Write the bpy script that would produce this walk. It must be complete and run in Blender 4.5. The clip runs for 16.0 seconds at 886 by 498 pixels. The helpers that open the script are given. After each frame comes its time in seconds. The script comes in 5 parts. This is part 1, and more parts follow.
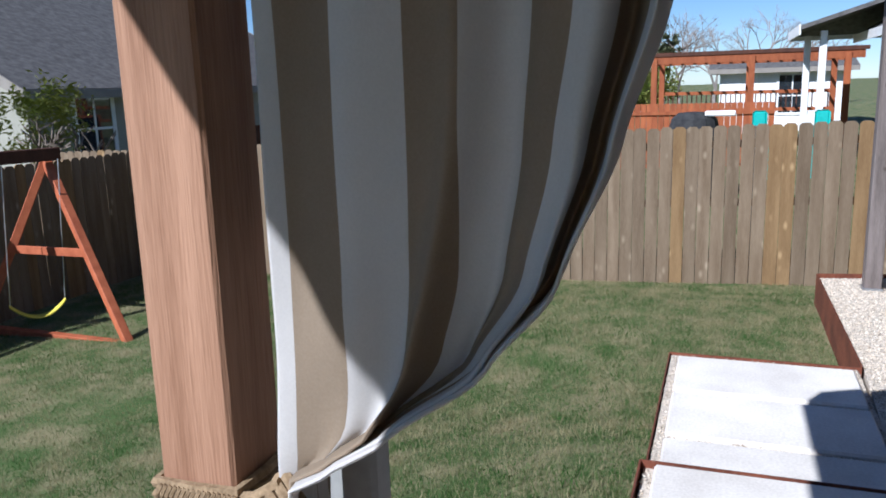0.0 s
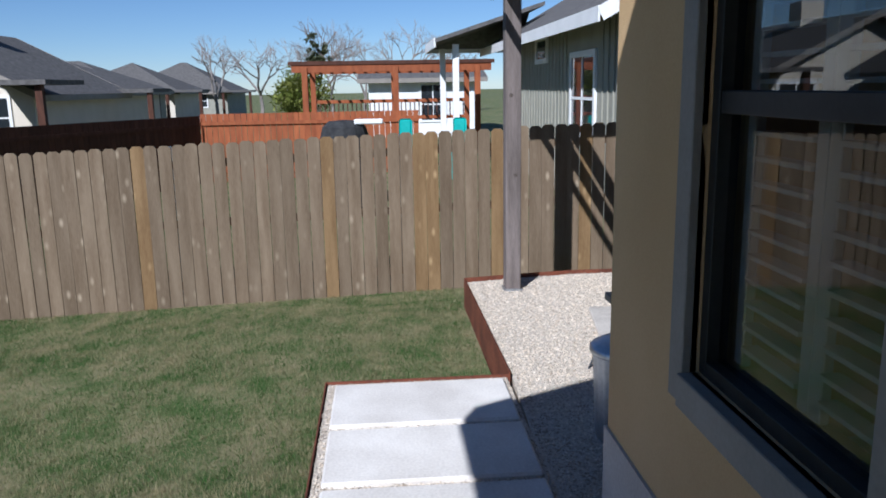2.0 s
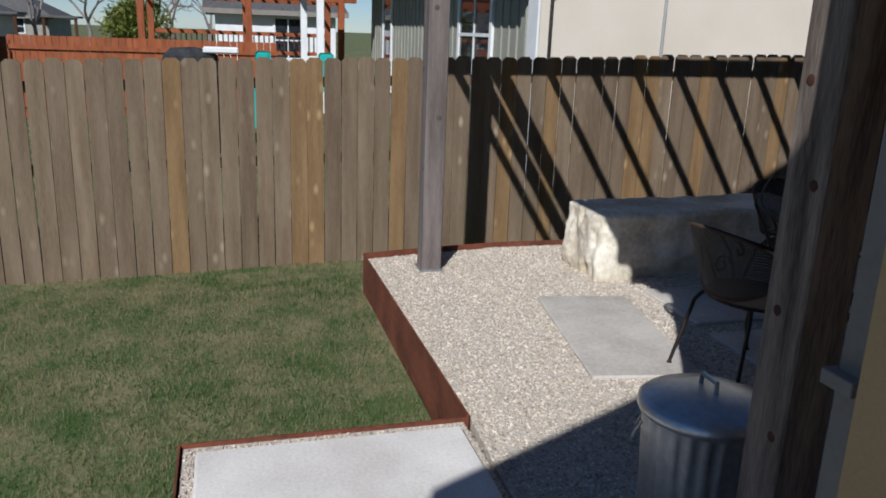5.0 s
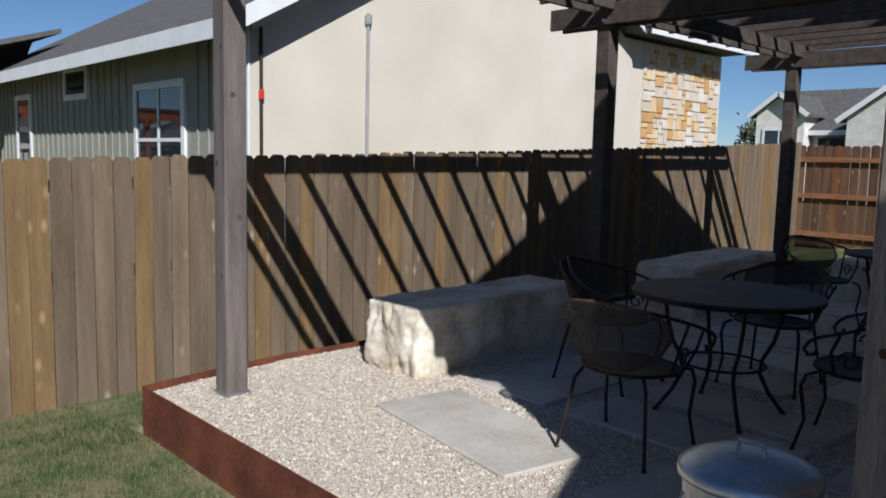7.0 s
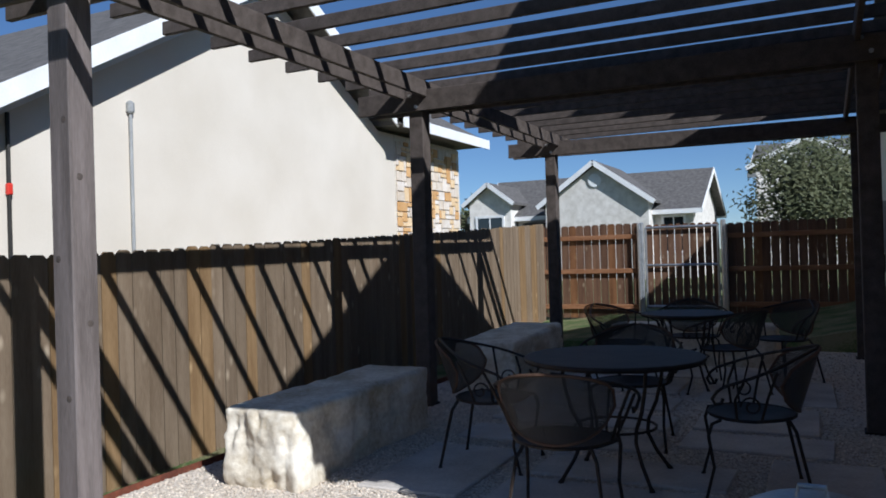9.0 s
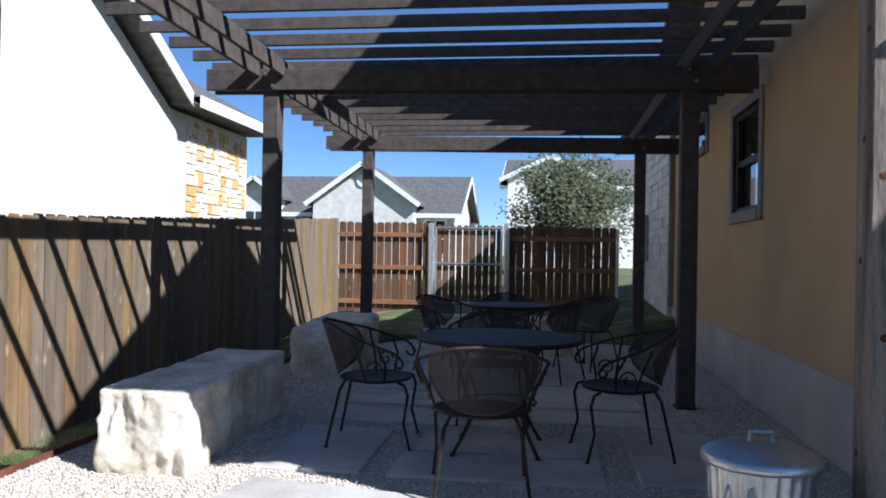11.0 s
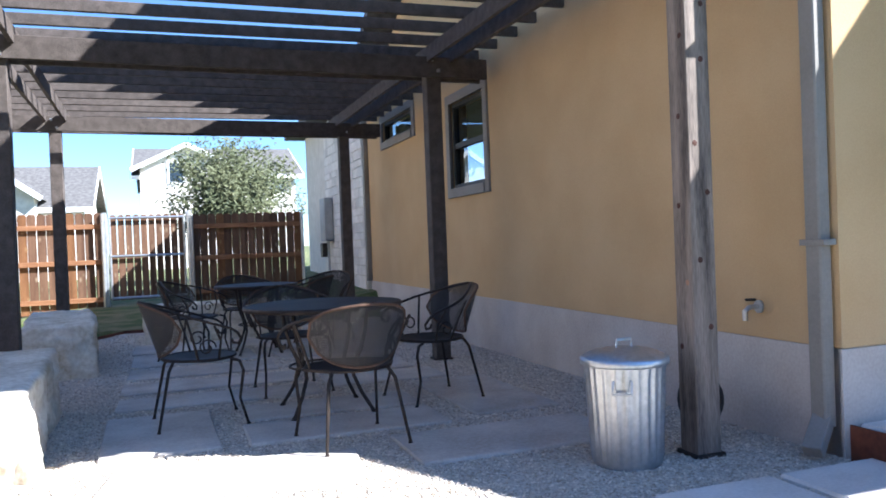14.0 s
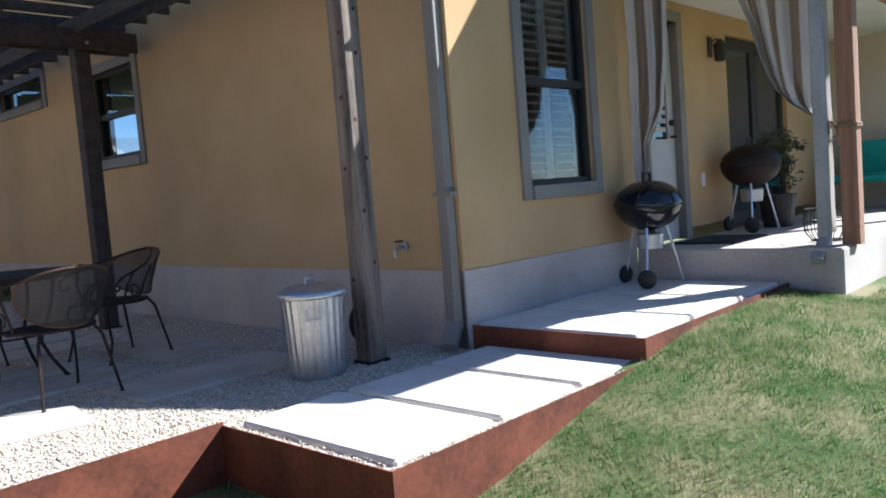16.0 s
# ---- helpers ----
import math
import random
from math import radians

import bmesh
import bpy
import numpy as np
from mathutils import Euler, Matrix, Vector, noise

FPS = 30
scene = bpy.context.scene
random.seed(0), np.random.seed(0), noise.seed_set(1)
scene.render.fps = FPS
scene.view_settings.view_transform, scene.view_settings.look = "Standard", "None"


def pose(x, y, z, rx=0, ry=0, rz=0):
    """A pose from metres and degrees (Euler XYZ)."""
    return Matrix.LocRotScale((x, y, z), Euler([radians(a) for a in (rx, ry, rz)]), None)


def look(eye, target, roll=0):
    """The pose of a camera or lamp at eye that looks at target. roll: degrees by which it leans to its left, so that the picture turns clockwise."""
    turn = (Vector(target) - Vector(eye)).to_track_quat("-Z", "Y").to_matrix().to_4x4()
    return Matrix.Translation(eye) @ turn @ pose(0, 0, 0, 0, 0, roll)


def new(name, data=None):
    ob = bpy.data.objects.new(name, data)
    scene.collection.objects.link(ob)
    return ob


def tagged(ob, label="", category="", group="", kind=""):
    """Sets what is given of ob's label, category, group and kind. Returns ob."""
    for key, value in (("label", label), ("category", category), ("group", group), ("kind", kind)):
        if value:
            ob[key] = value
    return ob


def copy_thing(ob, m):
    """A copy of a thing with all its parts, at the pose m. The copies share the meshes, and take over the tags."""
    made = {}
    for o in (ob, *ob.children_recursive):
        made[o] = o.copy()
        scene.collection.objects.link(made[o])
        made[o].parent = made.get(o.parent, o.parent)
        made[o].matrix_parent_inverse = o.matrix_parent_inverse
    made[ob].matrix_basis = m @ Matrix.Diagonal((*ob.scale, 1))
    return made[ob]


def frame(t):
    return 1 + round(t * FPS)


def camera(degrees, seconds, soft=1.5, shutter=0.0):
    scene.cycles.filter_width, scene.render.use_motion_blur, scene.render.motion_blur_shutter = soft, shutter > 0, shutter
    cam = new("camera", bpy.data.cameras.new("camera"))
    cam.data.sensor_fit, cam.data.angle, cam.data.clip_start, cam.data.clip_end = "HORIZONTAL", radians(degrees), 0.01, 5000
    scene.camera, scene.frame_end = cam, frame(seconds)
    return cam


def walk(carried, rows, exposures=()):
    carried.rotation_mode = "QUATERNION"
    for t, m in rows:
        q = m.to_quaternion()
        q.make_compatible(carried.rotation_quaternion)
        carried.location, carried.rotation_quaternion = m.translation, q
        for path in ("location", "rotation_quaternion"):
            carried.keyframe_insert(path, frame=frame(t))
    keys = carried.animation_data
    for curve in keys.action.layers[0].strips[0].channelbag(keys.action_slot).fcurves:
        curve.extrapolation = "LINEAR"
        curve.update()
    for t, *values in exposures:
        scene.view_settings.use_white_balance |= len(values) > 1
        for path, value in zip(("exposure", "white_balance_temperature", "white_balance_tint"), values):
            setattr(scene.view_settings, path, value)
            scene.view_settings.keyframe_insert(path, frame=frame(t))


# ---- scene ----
cam = camera(59.0, 16.0, soft=1.8)
PATH = [
    (0, (3.456, -0.957, 1.844), (1.615, -1.626, 1.438), -1.7),
    (0.5, (3.332, -0.917, 1.827), (1.424, -1.347, 1.412), -1.3),
    (1, (3.228, -0.855, 1.845), (1.291, -1.137, 1.436), -1.5),
    (1.5, (3.048, -0.845, 1.822), (1.092, -0.886, 1.406), -1.2),
    (2, (2.852, -0.867, 1.838), (0.9, -0.716, 1.431), -1.0),
    (2.5, (2.544, -0.84, 1.812), (0.593, -0.71, 1.389), -1.1),
    (3, (2.263, -0.765, 1.805), (0.316, -0.838, 1.35), -1.5),
    (3.2, (2.175, -0.763, 1.78), (0.235, -0.804, 1.297), -1.3),
    (5.3, (0.876, -1.179, 1.548), (-0.944, -0.513, 1.063), 0.9),
    (5.5, (0.808, -1.284, 1.508), (-0.982, -0.519, 1.062), 0.2),
    (6, (0.541, -1.465, 1.439), (-1.176, -0.506, 1.084), 5.0),
    (6.5, (0.32, -1.641, 1.445), (-1.296, -0.503, 1.144), 2.0),
    (7, (0.111, -1.863, 1.417), (-1.356, -0.524, 1.188), 1.4),
    (7.5, (-0.131, -1.99, 1.383), (-1.494, -0.539, 1.187), -0.8),
    (8, (-0.353, -2.096, 1.377), (-1.592, -0.538, 1.177), 0.1),
    (8.5, (-0.587, -2.209, 1.352), (-1.664, -0.526, 1.25), -1.1),
    (9, (-0.864, -2.265, 1.329), (-1.759, -0.477, 1.343), -1.7),
    (9.5, (-1.123, -2.304, 1.315), (-1.815, -0.431, 1.434), 0.2),
    (10, (-1.329, -2.467, 1.255), (-1.826, -0.532, 1.349), -1.7),
    (10.2, (-1.412, -2.509, 1.253), (-1.853, -0.559, 1.316), -0.7),
    (12.3, (-2.236, -2.763, 1.165), (-2.176, -0.764, 1.154), -2.0),
    (12.5, (-2.324, -2.734, 1.169), (-2.184, -0.739, 1.148), -2.1),
    (13, (-2.559, -2.722, 1.14), (-2.32, -0.737, 1.089), -1.8),
    (13.5, (-2.817, -2.839, 1.116), (-2.344, -0.896, 1.154), -2.7),
    (14, (-3.026, -2.89, 1.097), (-2.358, -1.005, 1.073), -2.2),
    (14.5, (-3.275, -2.908, 1.077), (-2.43, -1.096, 1.03), -3.8),
    (15, (-3.494, -3.041, 1.068), (-2.439, -1.342, 1.018), -3.9),
    (15.5, (-3.685, -3.205, 1.069), (-2.42, -1.658, 0.982), -4.7),
    (16, (-3.815, -3.413, 1.036), (-2.363, -2.046, 0.888), -4.5),
]
walk(cam, [(t, look(eye, target, roll)) for t, eye, target, roll in PATH],
     [(0, 0.58, 5480, 11), (1.5, 0.36, 5480, 11), (3, 0.12, 5520, 11), (5.5, -0.12, 5850, 9), (7, 0.03, 5850, 9), (9, 0.22, 5600, 9), (10.2, 0.5, 5450, 9), (12.3, 1.42, 5400, 11), (13, 1.58, 5480, 11), (14.5, 2.35, 5600, 9), (15.2, 2.05, 5650, 9), (16, 1.42, 5680, 8)])

# ---- world, sun, exposure ----
SUN_FROM = Vector((1.52, -0.82, 1.33)).normalized()
world = bpy.data.worlds.new("world")
scene.world = world
world.use_nodes = True
wn = world.node_tree
sky = wn.nodes.new("ShaderNodeTexSky")
sky.sky_type = 'NISHITA'
sky.sun_disc = False
sky.sun_elevation = math.asin(SUN_FROM.z)
sky.sun_rotation = math.atan2(SUN_FROM.x, SUN_FROM.y)
sky.air_density = 0.75
sky.dust_density = 0.0
sky.ozone_density = 5.0
wn.nodes["Background"].inputs["Strength"].default_value = 0.066
wn.links.new(sky.outputs[0], wn.nodes["Background"].inputs["Color"])
sun = new("sun", bpy.data.lights.new("sun", 'SUN'))
sun.data.energy = 5.0
sun.data.angle = radians(0.5)
sun.data.color = (1.0, 0.96, 0.91)
sun.matrix_world = look(SUN_FROM * 60, (0, 0, 0))

# ---- materials ----


def material(name, dark, light, rough=0.8, metal=0.0, scale=6.0, grain=60.0, bump=0.3, stretch=(1, 1, 1), per_piece=0.0, spec=0.3, fine=0.35, coords="Object"):
    """Two scales of variation between two colours, a grain bump, and a shift of tone from piece to piece."""
    m = bpy.data.materials.new(name)
    m.use_nodes = True
    n, l = m.node_tree.nodes, m.node_tree.links
    b = n["Principled BSDF"]
    b.inputs["Roughness"].default_value = rough
    b.inputs["Metallic"].default_value = metal
    b.inputs["Specular IOR Level"].default_value = spec
    tc, mp = n.new("ShaderNodeTexCoord"), n.new("ShaderNodeMapping")
    mp.inputs["Scale"].default_value = stretch
    l.new(tc.outputs[coords], mp.inputs[0])
    info = n.new("ShaderNodeObjectInfo")
    add = n.new("ShaderNodeVectorMath")
    mul = n.new("ShaderNodeMath")
    mul.operation = 'MULTIPLY'
    mul.inputs[1].default_value = 37.0
    l.new(info.outputs["Random"], mul.inputs[0])
    l.new(mp.outputs[0], add.inputs[0])
    l.new(mul.outputs[0], add.inputs[1])
    big, small = n.new("ShaderNodeTexNoise"), n.new("ShaderNodeTexNoise")
    big.inputs["Scale"].default_value, small.inputs["Scale"].default_value = scale, grain
    big.inputs["Detail"].default_value, small.inputs["Detail"].default_value = 5, 4
    l.new(add.outputs[0], big.inputs[0])
    l.new(add.outputs[0], small.inputs[0])
    mix = n.new("ShaderNodeMath")
    mix.operation = 'MULTIPLY_ADD'
    mix.inputs[1].default_value = fine
    l.new(small.outputs[0], mix.inputs[0])
    sc = n.new("ShaderNodeMath")
    sc.operation = 'MULTIPLY'
    sc.inputs[1].default_value = 1 - fine
    l.new(big.outputs[0], sc.inputs[0])
    l.new(sc.outputs[0], mix.inputs[2])
    ramp = n.new("ShaderNodeValToRGB")
    ramp.color_ramp.elements[0].position, ramp.color_ramp.elements[1].position = 0.36, 0.64
    ramp.color_ramp.elements[0].color = (*dark, 1)
    ramp.color_ramp.elements[1].color = (*light, 1)
    l.new(mix.outputs[0], ramp.inputs[0])
    out = ramp.outputs[0]
    if per_piece:
        hsv = n.new("ShaderNodeHueSaturation")
        rng = n.new("ShaderNodeMapRange")
        rng.inputs[3].default_value, rng.inputs[4].default_value = 1 - per_piece, 1 + per_piece
        l.new(info.outputs["Random"], rng.inputs[0])
        l.new(rng.outputs[0], hsv.inputs["Value"])
        l.new(out, hsv.inputs["Color"])
        out = hsv.outputs[0]
    l.new(out, b.inputs["Base Color"])
    if bump:
        bp = n.new("ShaderNodeBump")
        bp.inputs["Strength"].default_value = bump
        bp.inputs["Distance"].default_value = 0.01
        l.new(mix.outputs[0], bp.inputs["Height"])
        l.new(bp.outputs[0], b.inputs["Normal"])
    return m


def fence_wood(name, dark, light, knot=(0.42, 0.33, 0.22), per_piece=0.22):
    """Weathered boards: long grain, tone by board, pale knots, ochre stain on some boards."""
    m = material(name, dark, light, 0.85, 0, 2.2, 30, 0.5, (5, 5, 0.5), per_piece, 0.2)
    n, l = m.node_tree.nodes, m.node_tree.links
    b = n["Principled BSDF"]
    src = b.inputs["Base Color"].links[0].from_socket
    tc, info = n.new("ShaderNodeTexCoord"), n.new("ShaderNodeObjectInfo")
    add, mul, mp = n.new("ShaderNodeVectorMath"), n.new("ShaderNodeMath"), n.new("ShaderNodeMapping")
    mul.operation = 'MULTIPLY'
    mul.inputs[1].default_value = 91.0
    mp.inputs["Scale"].default_value = (9, 9, 4.2)
    l.new(info.outputs["Random"], mul.inputs[0])
    l.new(tc.outputs["Object"], add.inputs[0])
    l.new(mul.outputs[0], add.inputs[1])
    l.new(add.outputs[0], mp.inputs[0])
    v = n.new("ShaderNodeTexVoronoi")
    v.inputs["Scale"].default_value = 1.0
    l.new(mp.outputs[0], v.inputs[0])
    r = n.new("ShaderNodeValToRGB")
    r.color_ramp.elements[0].position, r.color_ramp.elements[1].position = 0.05, 0.26
    r.color_ramp.elements[0].color, r.color_ramp.elements[1].color = (1, 1, 1, 1), (0, 0, 0, 1)
    l.new(v.outputs["Distance"], r.inputs[0])
    mx = n.new("ShaderNodeMixRGB")
    mx.inputs[2].default_value = (*knot, 1)
    sc = n.new("ShaderNodeMath")
    sc.operation = 'MULTIPLY'
    sc.inputs[1].default_value = 0.72
    l.new(r.outputs[0], sc.inputs[0])
    cell, some, both = n.new("ShaderNodeSeparateColor"), n.new("ShaderNodeMapRange"), n.new("ShaderNodeMath")
    some.inputs[1].default_value, some.inputs[2].default_value = 0.45, 1.0
    both.operation = 'MULTIPLY'
    l.new(v.outputs["Color"], cell.inputs[0])
    l.new(cell.outputs[0], some.inputs[0])
    l.new(sc.outputs[0], both.inputs[0])
    l.new(some.outputs[0], both.inputs[1])
    l.new(both.outputs[0], mx.inputs[0])
    l.new(src, mx.inputs[1])
    st, gate = n.new("ShaderNodeMixRGB"), n.new("ShaderNodeMath")
    st.blend_type = 'MULTIPLY'
    st.inputs[2].default_value = (1.05, 0.84, 0.50, 1)
    gate.operation = 'GREATER_THAN'
    gate.inputs[1].default_value = 0.85
    l.new(info.outputs["Random"], gate.inputs[0])
    gs = n.new("ShaderNodeMath")
    gs.operation = 'MULTIPLY'
    gs.inputs[1].default_value = 0.7
    l.new(gate.outputs[0], gs.inputs[0])
    l.new(gs.outputs[0], st.inputs[0])
    l.new(mx.outputs[0], st.inputs[1])
    l.new(st.outputs[0], b.inputs["Base Color"])
    return m


def glass(name, tint=(0.02, 0.025, 0.03)):
    m = bpy.data.materials.new(name)
    m.use_nodes = True
    b = m.node_tree.nodes["Principled BSDF"]
    b.inputs["Base Color"].default_value = (*tint, 1)
    b.inputs["Roughness"].default_value = 0.03
    b.inputs["Specular IOR Level"].default_value = 0.9
    b.inputs["Transmission Weight"].default_value = 0.0
    return m


M = dict(
    lawn=material("lawn_soil", (0.06, 0.10, 0.025), (0.22, 0.19, 0.10), 0.95, 0, 2.4, 45, 0.6, coords="Object"),
    blade=material("grass_blade", (0.05, 0.135, 0.022), (0.34, 0.305, 0.165), 0.7, 0, 3.4, 17, 0, fine=0.42),
    fence=fence_wood("fence_board", (0.135, 0.094, 0.058), (0.215, 0.160, 0.106), (0.46, 0.37, 0.26), 0.15),
    fence_back=fence_wood("back_fence_board", (0.10, 0.052, 0.031), (0.185, 0.104, 0.062)),
    rail=material("fence_rail", (0.2, 0.085, 0.035), (0.32, 0.16, 0.08), 0.8, 0, 3, 40, 0.4, (1, 8, 8)),
    cedar=material("cedar", (0.22, 0.058, 0.02), (0.33, 0.098, 0.034), 0.7, 0, 2, 20, 0.3, (4, 4, 1), 0.1),
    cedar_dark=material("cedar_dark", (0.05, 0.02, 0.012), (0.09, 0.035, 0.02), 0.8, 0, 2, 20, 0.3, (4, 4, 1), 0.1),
    pergola=material("stained_timber", (0.05, 0.038, 0.03), (0.115, 0.092, 0.078), 0.75, 0, 2.5, 30, 0.5, (5, 5, 5), 0.1, fine=0.5),
    post=material("timber_post", (0.105, 0.085, 0.075), (0.20, 0.165, 0.15), 0.8, 0, 2.0, 26, 0.5, (9, 9, 0.7), 0.05),
    post_bare=material("peeling_post", (0.065, 0.05, 0.04), (0.30, 0.235, 0.185), 0.8, 0, 1.6, 20, 0.5, (9, 9, 0.8)),
    porch_post=material("cedar_post", (0.23, 0.115, 0.065), (0.40, 0.225, 0.14), 0.75, 0, 2.0, 24, 0.6, (12, 12, 0.55)),
    steel=material("rusted_steel", (0.085, 0.028, 0.016), (0.20, 0.062, 0.032), 0.75, 0.0, 4, 30, 0.3, (1, 1, 1)),
    concrete=material("pale_concrete", (0.56, 0.51, 0.455), (0.76, 0.71, 0.645), 0.9, 0, 2.5, 70, 0.25, per_piece=0.06),
    flag=material("flagstone", (0.40, 0.35, 0.295), (0.60, 0.545, 0.475), 0.9, 0, 3, 50, 0.35, per_piece=0.08),
    gravel=material("gravel_bed", (0.44, 0.37, 0.29), (0.74, 0.66, 0.56), 0.95, 0, 45, 170, 1.0, fine=0.5),
    pebble=material("pebble", (0.48, 0.385, 0.285), (0.82, 0.73, 0.615), 0.85, 0, 26, 90, 0.3, fine=0.3),
    block=material("limestone_block", (0.47, 0.38, 0.25), (0.80, 0.73, 0.60), 0.95, 0, 3.5, 28, 1.0),
    stucco=material("yellow_stucco", (0.51, 0.335, 0.16), (0.59, 0.40, 0.205), 0.95, 0, 1.5, 120, 0.35),
    footing=material("painted_footing", (0.42, 0.36, 0.31), (0.58, 0.52, 0.46), 0.95, 0, 2, 60, 0.35),
    trim=material("taupe_trim", (0.22, 0.195, 0.165), (0.28, 0.25, 0.215), 0.7, 0, 3, 60, 0.1),
    nstucco=material("cream_stucco", (0.60, 0.53, 0.43), (0.68, 0.61, 0.51), 0.95, 0, 1, 90, 0.25),
    siding=material("grey_siding", (0.28, 0.27, 0.22), (0.36, 0.345, 0.285), 0.85, 0, 2, 40, 0.15),
    white=material("white_trim", (0.72, 0.71, 0.69), (0.82, 0.81, 0.79), 0.6, 0, 3, 50, 0.05),
    shingle=material("asphalt_shingle", (0.075, 0.07, 0.066), (0.15, 0.14, 0.132), 0.95, 0, 7, 60, 0.5, (1, 1, 1)),
    galv=material("galvanised_steel", (0.42, 0.43, 0.44), (0.62, 0.63, 0.64), 0.38, 0.85, 5, 40, 0.08),
    iron=material("wrought_iron", (0.02, 0.016, 0.014), (0.05, 0.036, 0.028), 0.6, 0.5, 8, 60, 0.2),
    rustiron=material("rusty_mesh", (0.05, 0.03, 0.02), (0.14, 0.075, 0.045), 0.8, 0.2, 5, 60, 0.2),
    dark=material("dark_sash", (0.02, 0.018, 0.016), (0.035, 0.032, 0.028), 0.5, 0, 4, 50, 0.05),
    shutter=material("cream_shutter", (0.50, 0.47, 0.40), (0.6, 0.57, 0.49), 0.6, 0, 3, 40, 0.05),
    cream=material("cream_stripe", (0.72, 0.69, 0.66), (0.80, 0.77, 0.74), 0.9, 0, 3, 260, 0.15),
    tan=material("tan_stripe", (0.38, 0.295, 0.21), (0.45, 0.355, 0.26), 0.9, 0, 3, 260, 0.15),
    rope=material("jute_rope", (0.15, 0.10, 0.055), (0.34, 0.24, 0.14), 0.95, 0, 30, 150, 0.8),
    enamel=material("black_enamel", (0.006, 0.006, 0.007), (0.012, 0.012, 0.013), 0.12, 0, 3, 40, 0.0, spec=0.6),
    yellow=material("yellow_plastic", (0.62, 0.52, 0.06), (0.75, 0.64, 0.10), 0.45, 0, 3, 40, 0.0),
    play=material("redwood_play", (0.30, 0.075, 0.03), (0.45, 0.13, 0.055), 0.7, 0, 3, 30, 0.3, (3, 3, 3)),
    grey=material("grey_metal", (0.30, 0.30, 0.29), (0.40, 0.40, 0.39), 0.5, 0.2, 4, 40, 0.05),
    bark=material("bark", (0.10, 0.075, 0.055), (0.22, 0.18, 0.15), 0.95, 0, 6, 30, 0.6),
    twig=material("bare_twig", (0.20, 0.17, 0.15), (0.32, 0.28, 0.25), 0.95, 0, 6, 30, 0.2),
    leaf=material("evergreen_leaf", (0.045, 0.055, 0.022), (0.12, 0.125, 0.06), 0.7, 0, 1.5, 8, 0),
    leaf_light=material("shrub_leaf", (0.10, 0.14, 0.02), (0.26, 0.26, 0.06), 0.7, 0, 1.5, 8, 0),
    teal=material("teal_plastic", (0.02, 0.30, 0.27), (0.04, 0.42, 0.38), 0.5, 0, 3, 40, 0.0),
    red=material("red_plastic", (0.55, 0.03, 0.02), (0.65, 0.05, 0.03), 0.5, 0, 3, 40, 0.0),
    mat=material("dark_mat", (0.02, 0.02, 0.022), (0.05, 0.05, 0.05), 0.95, 0, 8, 120, 0.5),
    glass=glass("window_glass"),
    wstone=material("white_stone", (0.60, 0.555, 0.49), (0.80, 0.755, 0.69), 0.95, 0, 4, 30, 0.6, per_piece=0.12),
    ostone=material("ochre_stone", (0.46, 0.34, 0.20), (0.60, 0.50, 0.36), 0.95, 0, 2, 30, 0.5, per_piece=0.12),
    mortar=material("mortar", (0.58, 0.52, 0.43), (0.70, 0.64, 0.55), 0.95, 0, 6, 60, 0.3),
    door=material("painted_door", (0.50, 0.47, 0.42), (0.56, 0.53, 0.48), 0.5, 0, 3, 40, 0.05),
)


for key in ("cream", "tan", "blade"):
    nt = M[key].node_tree
    shade = nt.nodes["Principled BSDF"]
    thin, both = nt.nodes.new("ShaderNodeBsdfTranslucent"), nt.nodes.new("ShaderNodeMixShader")
    both.inputs[0].default_value = 0.5
    nt.links.new(shade.inputs["Base Color"].links[0].from_socket, thin.inputs[0])
    nt.links.new(shade.outputs[0], both.inputs[1])
    nt.links.new(thin.outputs[0], both.inputs[2])
    nt.links.new(both.outputs[0], nt.nodes["Material Output"].inputs[0])

# warm and pale stones mixed piece by piece
nt = M["ostone"].node_tree
info_, pick_, tint_ = nt.nodes.new("ShaderNodeObjectInfo"), nt.nodes.new("ShaderNodeValToRGB"), nt.nodes.new("ShaderNodeMixRGB")
pick_.color_ramp.interpolation = 'CONSTANT'
pick_.color_ramp.elements[0].color = (1.3, 1.42, 1.75, 1)
pick_.color_ramp.elements[1].position, pick_.color_ramp.elements[1].color = 0.55, (1.25, 1.15, 1.0, 1)
last_ = pick_.color_ramp.elements.new(0.78)
last_.color = (0.98, 0.72, 0.45, 1)
tint_.blend_type = 'MULTIPLY'
tint_.inputs[0].default_value = 1.0
nt.links.new(info_.outputs["Random"], pick_.inputs[0])
nt.links.new(nt.nodes["Principled BSDF"].inputs["Base Color"].links[0].from_socket, tint_.inputs[1])
nt.links.new(pick_.outputs[0], tint_.inputs[2])
nt.links.new(tint_.outputs[0], nt.nodes["Principled BSDF"].inputs["Base Color"])

for key in ("lawn", "blade"):
    for node in M[key].node_tree.nodes:
        if node.type == 'VALTORGB':
            node.color_ramp.elements[0].position, node.color_ramp.elements[1].position = 0.43, 0.60

# ---- mesh helpers ----


def part(name, bm, mat, parent=None, label="", smooth=False):
    """Link a bmesh as one mesh object, under a thing or a part if one is given."""
    me = bpy.data.meshes.new(name)
    bmesh.ops.recalc_face_normals(bm, faces=bm.faces[:])
    bm.to_mesh(me)
    bm.free()
    me.materials.append(M[mat] if isinstance(mat, str) else mat)
    if smooth:
        for p in me.polygons:
            p.use_smooth = True
    ob = new(name, me)
    if parent:
        ob.parent = parent
    if label:
        ob["label"] = label
    return ob


